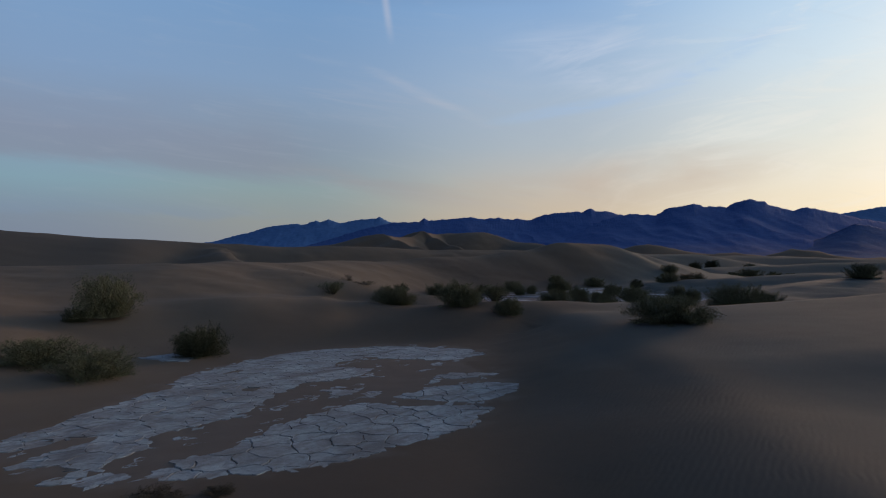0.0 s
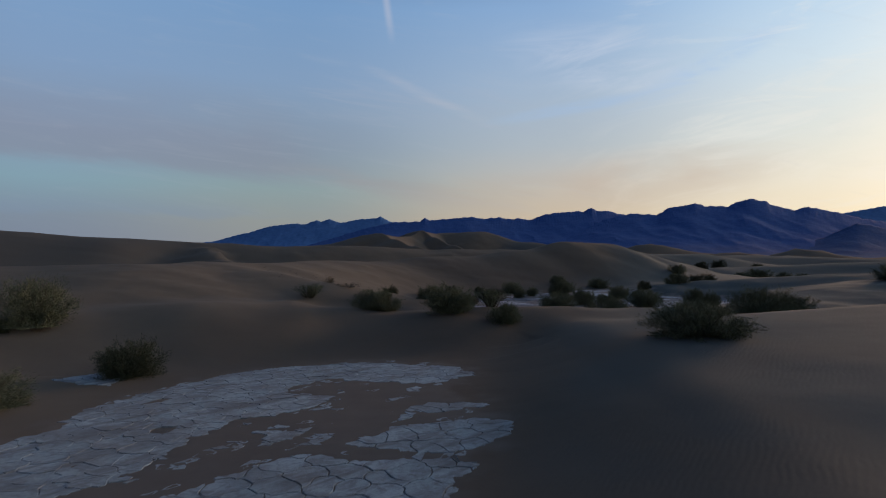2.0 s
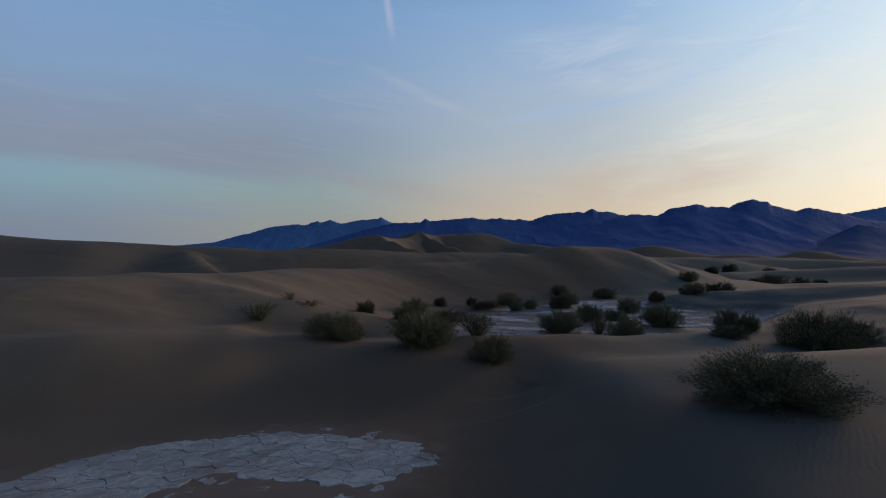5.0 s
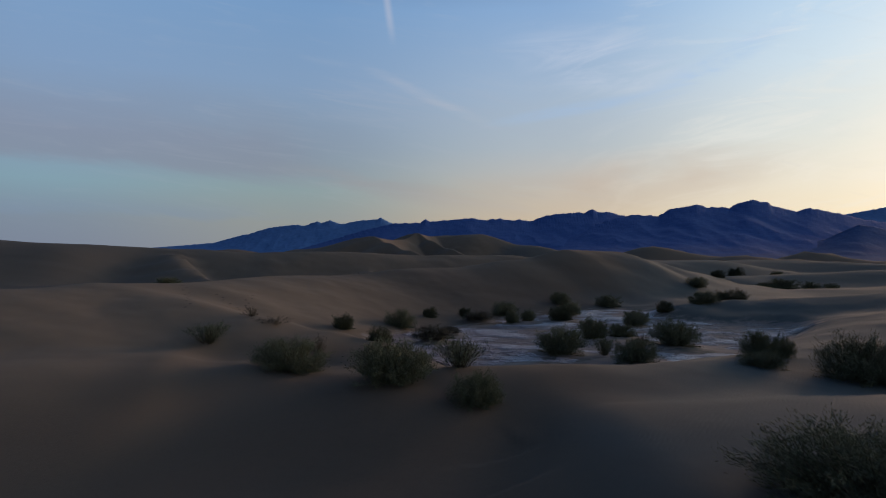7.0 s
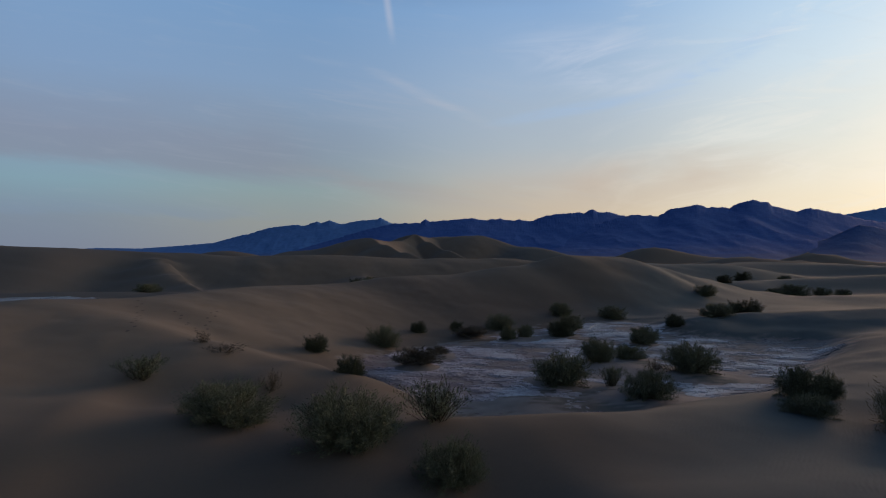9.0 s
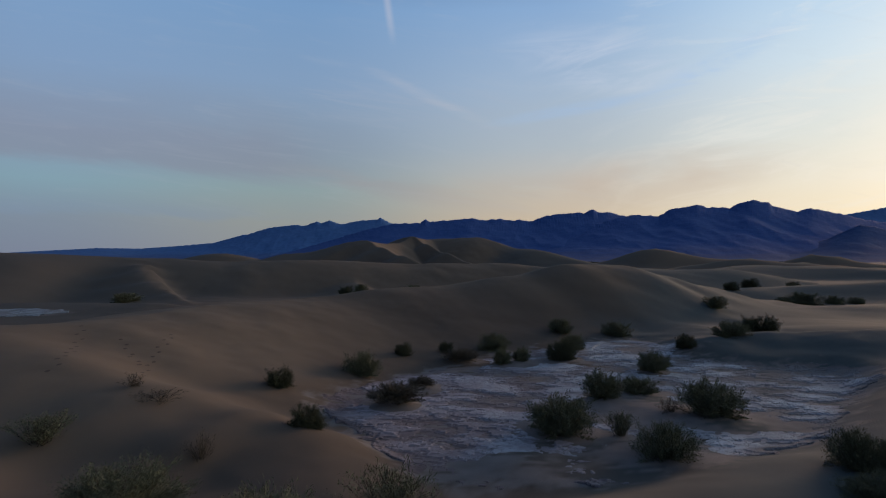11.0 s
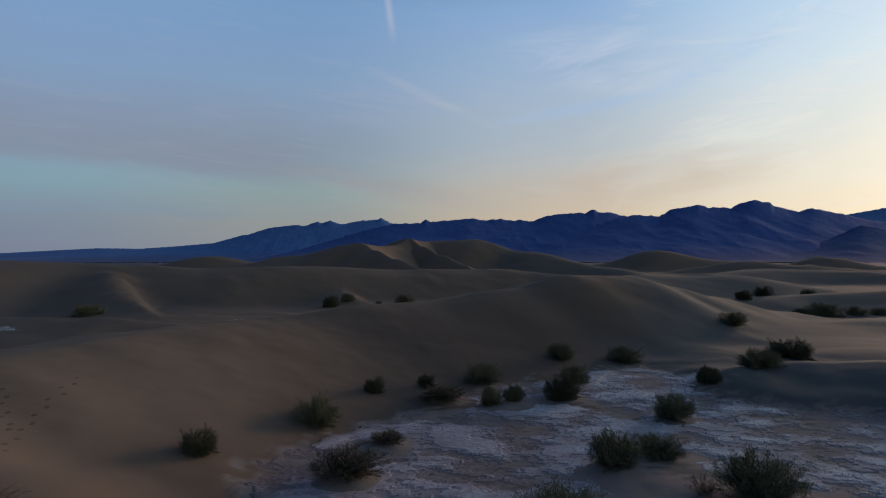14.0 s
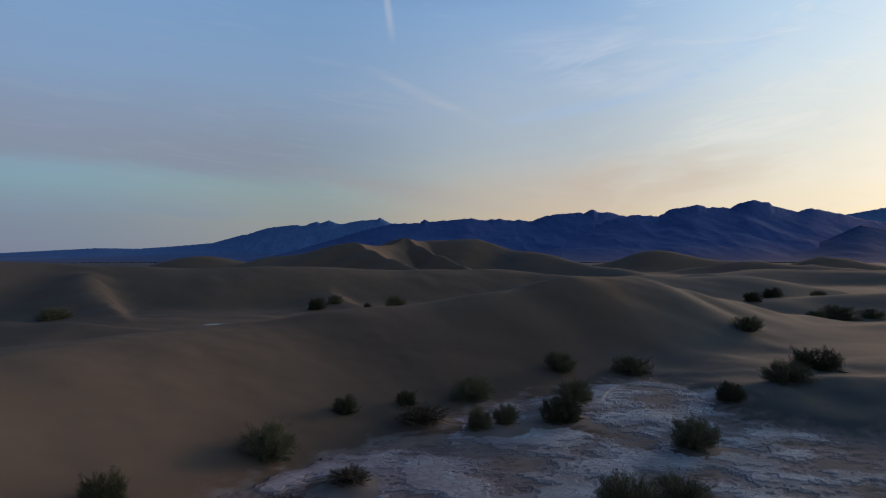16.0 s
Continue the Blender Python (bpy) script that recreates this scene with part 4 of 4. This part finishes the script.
lay_bed("worn_lake_bed", "worn pale clay crust smeared with brown sand", (-10.5, 2.5, 7.5, 24.0), 0.50, 8, sheet_clay, 0.007, 0.003, 0.2, 300, CLAY)
lay_bed("broken_lake_bed", "thin scattered flakes of clay crust in a sand drift", (-8.5, 2.2, 8.0, 23.0), 0.26, 14, scrap_clay, 0.012, 0.002, 0.16, 150, CLAY, 1.2)


def terraces(x, y):
    """Flaking layers of clay: their height over the flat, and how pale the layer is."""
    f = 0.74 * waves(x, y * 1.25, 5.5, 41) + 0.32 * waves(x, y * 1.4, 2.1, 42) + 0.12 * waves(x, y * 1.4, 0.7, 43) + 0.06 * waves(x, y, 0.33, 44)
    rim = inside(x, y, BED_TWO) + 0.4 * waves(x, y, 2.6, 11) + 0.14 * waves(x, y, 0.9, 45)
    f = f - 0.5 * ease(15.5, 21, x) * ease(56, 48, y) - 0.25 * ease(38.5, 35, y) + 0.95 * np.exp(-(((x - 20.1) / 1.8) ** 2 + ((y - 45.5) / 1.4) ** 2))
    h = np.full(x.shape, -0.012)
    for edge, drop in ((-0.8, 0.016), (-0.34, 0.018), (-0.08, 0.028), (0.2, 0.024)):
        h = h + drop * ease(edge - 0.012, edge + 0.012, f)
    h = h - 0.25 * ease(0.25, -0.15, rim) + 0.004 * waves(x, y, 0.5, 46)
    pale = 0.25 + 0.2 * ease(-0.35, -0.33, f) + 0.33 * ease(-0.09, -0.07, f) + 0.22 * ease(0.19, 0.21, f)
    return h, pale * (0.25 + 0.75 * ease(-0.1, 0.9, rim))


def flaking_bed():
    gx, gy = np.arange(-3.2, 28.01, 0.075), np.concatenate([np.arange(33.4, 52, 0.075), np.arange(52, 63.01, 0.12)])
    X, Y = np.meshgrid(gx, gy)
    H, P = terraces(X, Y)
    Z = ground_height(X, Y, False) + H
    nx, ny = len(gx), len(gy)
    i = (np.arange(ny - 1)[:, None] * nx + np.arange(nx - 1)[None])
    hmax = np.maximum(np.maximum(H[:-1, :-1], H[1:, 1:]), np.maximum(H[:-1, 1:], H[1:, :-1]))
    i = i[hmax > -0.12].ravel()
    faces = np.stack([i, i + 1, i + nx + 1, i + nx], -1)
    used = np.unique(faces)
    remap = np.zeros(nx * ny, int)
    remap[used] = np.arange(len(used))
    verts = np.stack([X, Y, Z], -1).reshape(-1, 3)[used]
    ob = link("flaking_lake_bed", verts.tolist(), remap[faces].tolist(), FLAKE)
    at = ob.data.attributes.new("layer", "FLOAT", "POINT")
    at.data.foreach_set("value", P.ravel()[used].astype(np.float32))
    return tagged(ob, "pale flaking clay crust in a hollow between dunes", "clay crust", kind="structure")


flaking_bed()
lay_bed("distant_lake_bed", "bare pale clay patch between far dunes", (-56, -14, 64, 86), 0.9, 6, lambda x, y: bare_clay(x, y)[2], 0.03, 0.05, 0.1, 0, CLAY, 1.3)


# ---- scrub belt on the valley floor, far off ----
def scrub_belt():
    rng = random.Random(9)
    v, f = [], []
    for x0, x1, n in ((235, 510, 110), (850, 1180, 120), (-1050, -700, 70)):
        for k in range(n):
            cx, cy = x0 + (x1 - x0) * rng.random(), 1730 + rng.uniform(-40, 60)
            w, h = rng.uniform(2.0, 6.0), rng.uniform(1.2, 3.4)
            b, m = len(v), 7
            z0 = height(cx, cy) - 0.2
            for ring, (rr, zz) in enumerate(((0.8, 0), (1.0, 0.4), (0.6, 0.85))):
                for q in range(m):
                    a0 = math.tau * q / m
                    j = rng.uniform(0.75, 1.2)
                    v.append((cx + w * rr * j * math.cos(a0), cy + w * rr * j * math.sin(a0), z0 + h * zz * rng.uniform(0.8, 1.2)))
            v.append((cx, cy, z0 + h))
            for r in range(2):
                for q in range(m):
                    f.append((b + r * m + q, b + r * m + (q + 1) % m, b + (r + 1) * m + (q + 1) % m, b + (r + 1) * m + q))
            f += [(b + 2 * m + q, b + 2 * m + (q + 1) % m, b + 3 * m) for q in range(m)]
    return tagged(link("scrub_belt", v, f, LEAF_DENSE), "dark belt of far scrub on the valley floor", "scrub", kind="stuff")


scrub_belt()


# ---- old footprints across the dune's flank ----
def footprints():
    rng = random.Random(12)
    v, f = [], []
    for (x0, y0), (x1, y1), (x2, y2), n in (((-8.9, 47.2), (-8.0, 43.0), (-6.6, 39.4), 15), ((-10.0, 45.0), (-9.0, 43.4), (-7.9, 42.4), 7), ((-12.4, 46.0), (-10.4, 42.5), (-9.2, 39.0), 13)):
        for k in range(n):
            t = k / (n - 1)
            cx = (1 - t) ** 2 * x0 + 2 * t * (1 - t) * x1 + t * t * x2 + rng.uniform(-0.06, 0.06) + (0.1 if k % 2 else -0.1)
            cy = (1 - t) ** 2 * y0 + 2 * t * (1 - t) * y1 + t * t * y2 + rng.uniform(-0.06, 0.06)
            b, m = len(v), 8
            for rad, up_ in ((0.15, -0.012), (0.09, 0.004), (0.05, 0.001)):
                for q in range(m):
                    a0 = math.tau * q / m
                    px, py = cx + rad * 0.7 * math.cos(a0) * rng.uniform(0.85, 1.15), cy + rad * 1.15 * math.sin(a0) * rng.uniform(0.85, 1.15)
                    v.append((px, py, height(px, py) + up_))
            v.append((cx, cy, height(cx, cy) + 0.003))
            for r in range(2):
                for q in range(m):
                    f.append((b + r * m + q, b + r * m + (q + 1) % m, b + (r + 1) * m + (q + 1) % m, b + (r + 1) * m + q))
            f += [(b + 2 * m + q, b + 2 * m + (q + 1) % m, b + 3 * m) for q in range(m)]
    return tagged(link("footprint_trail", v, f, SAND, smooth=True), "old wind-softened footprints across the sand", "footprints", kind="stuff")


footprints()
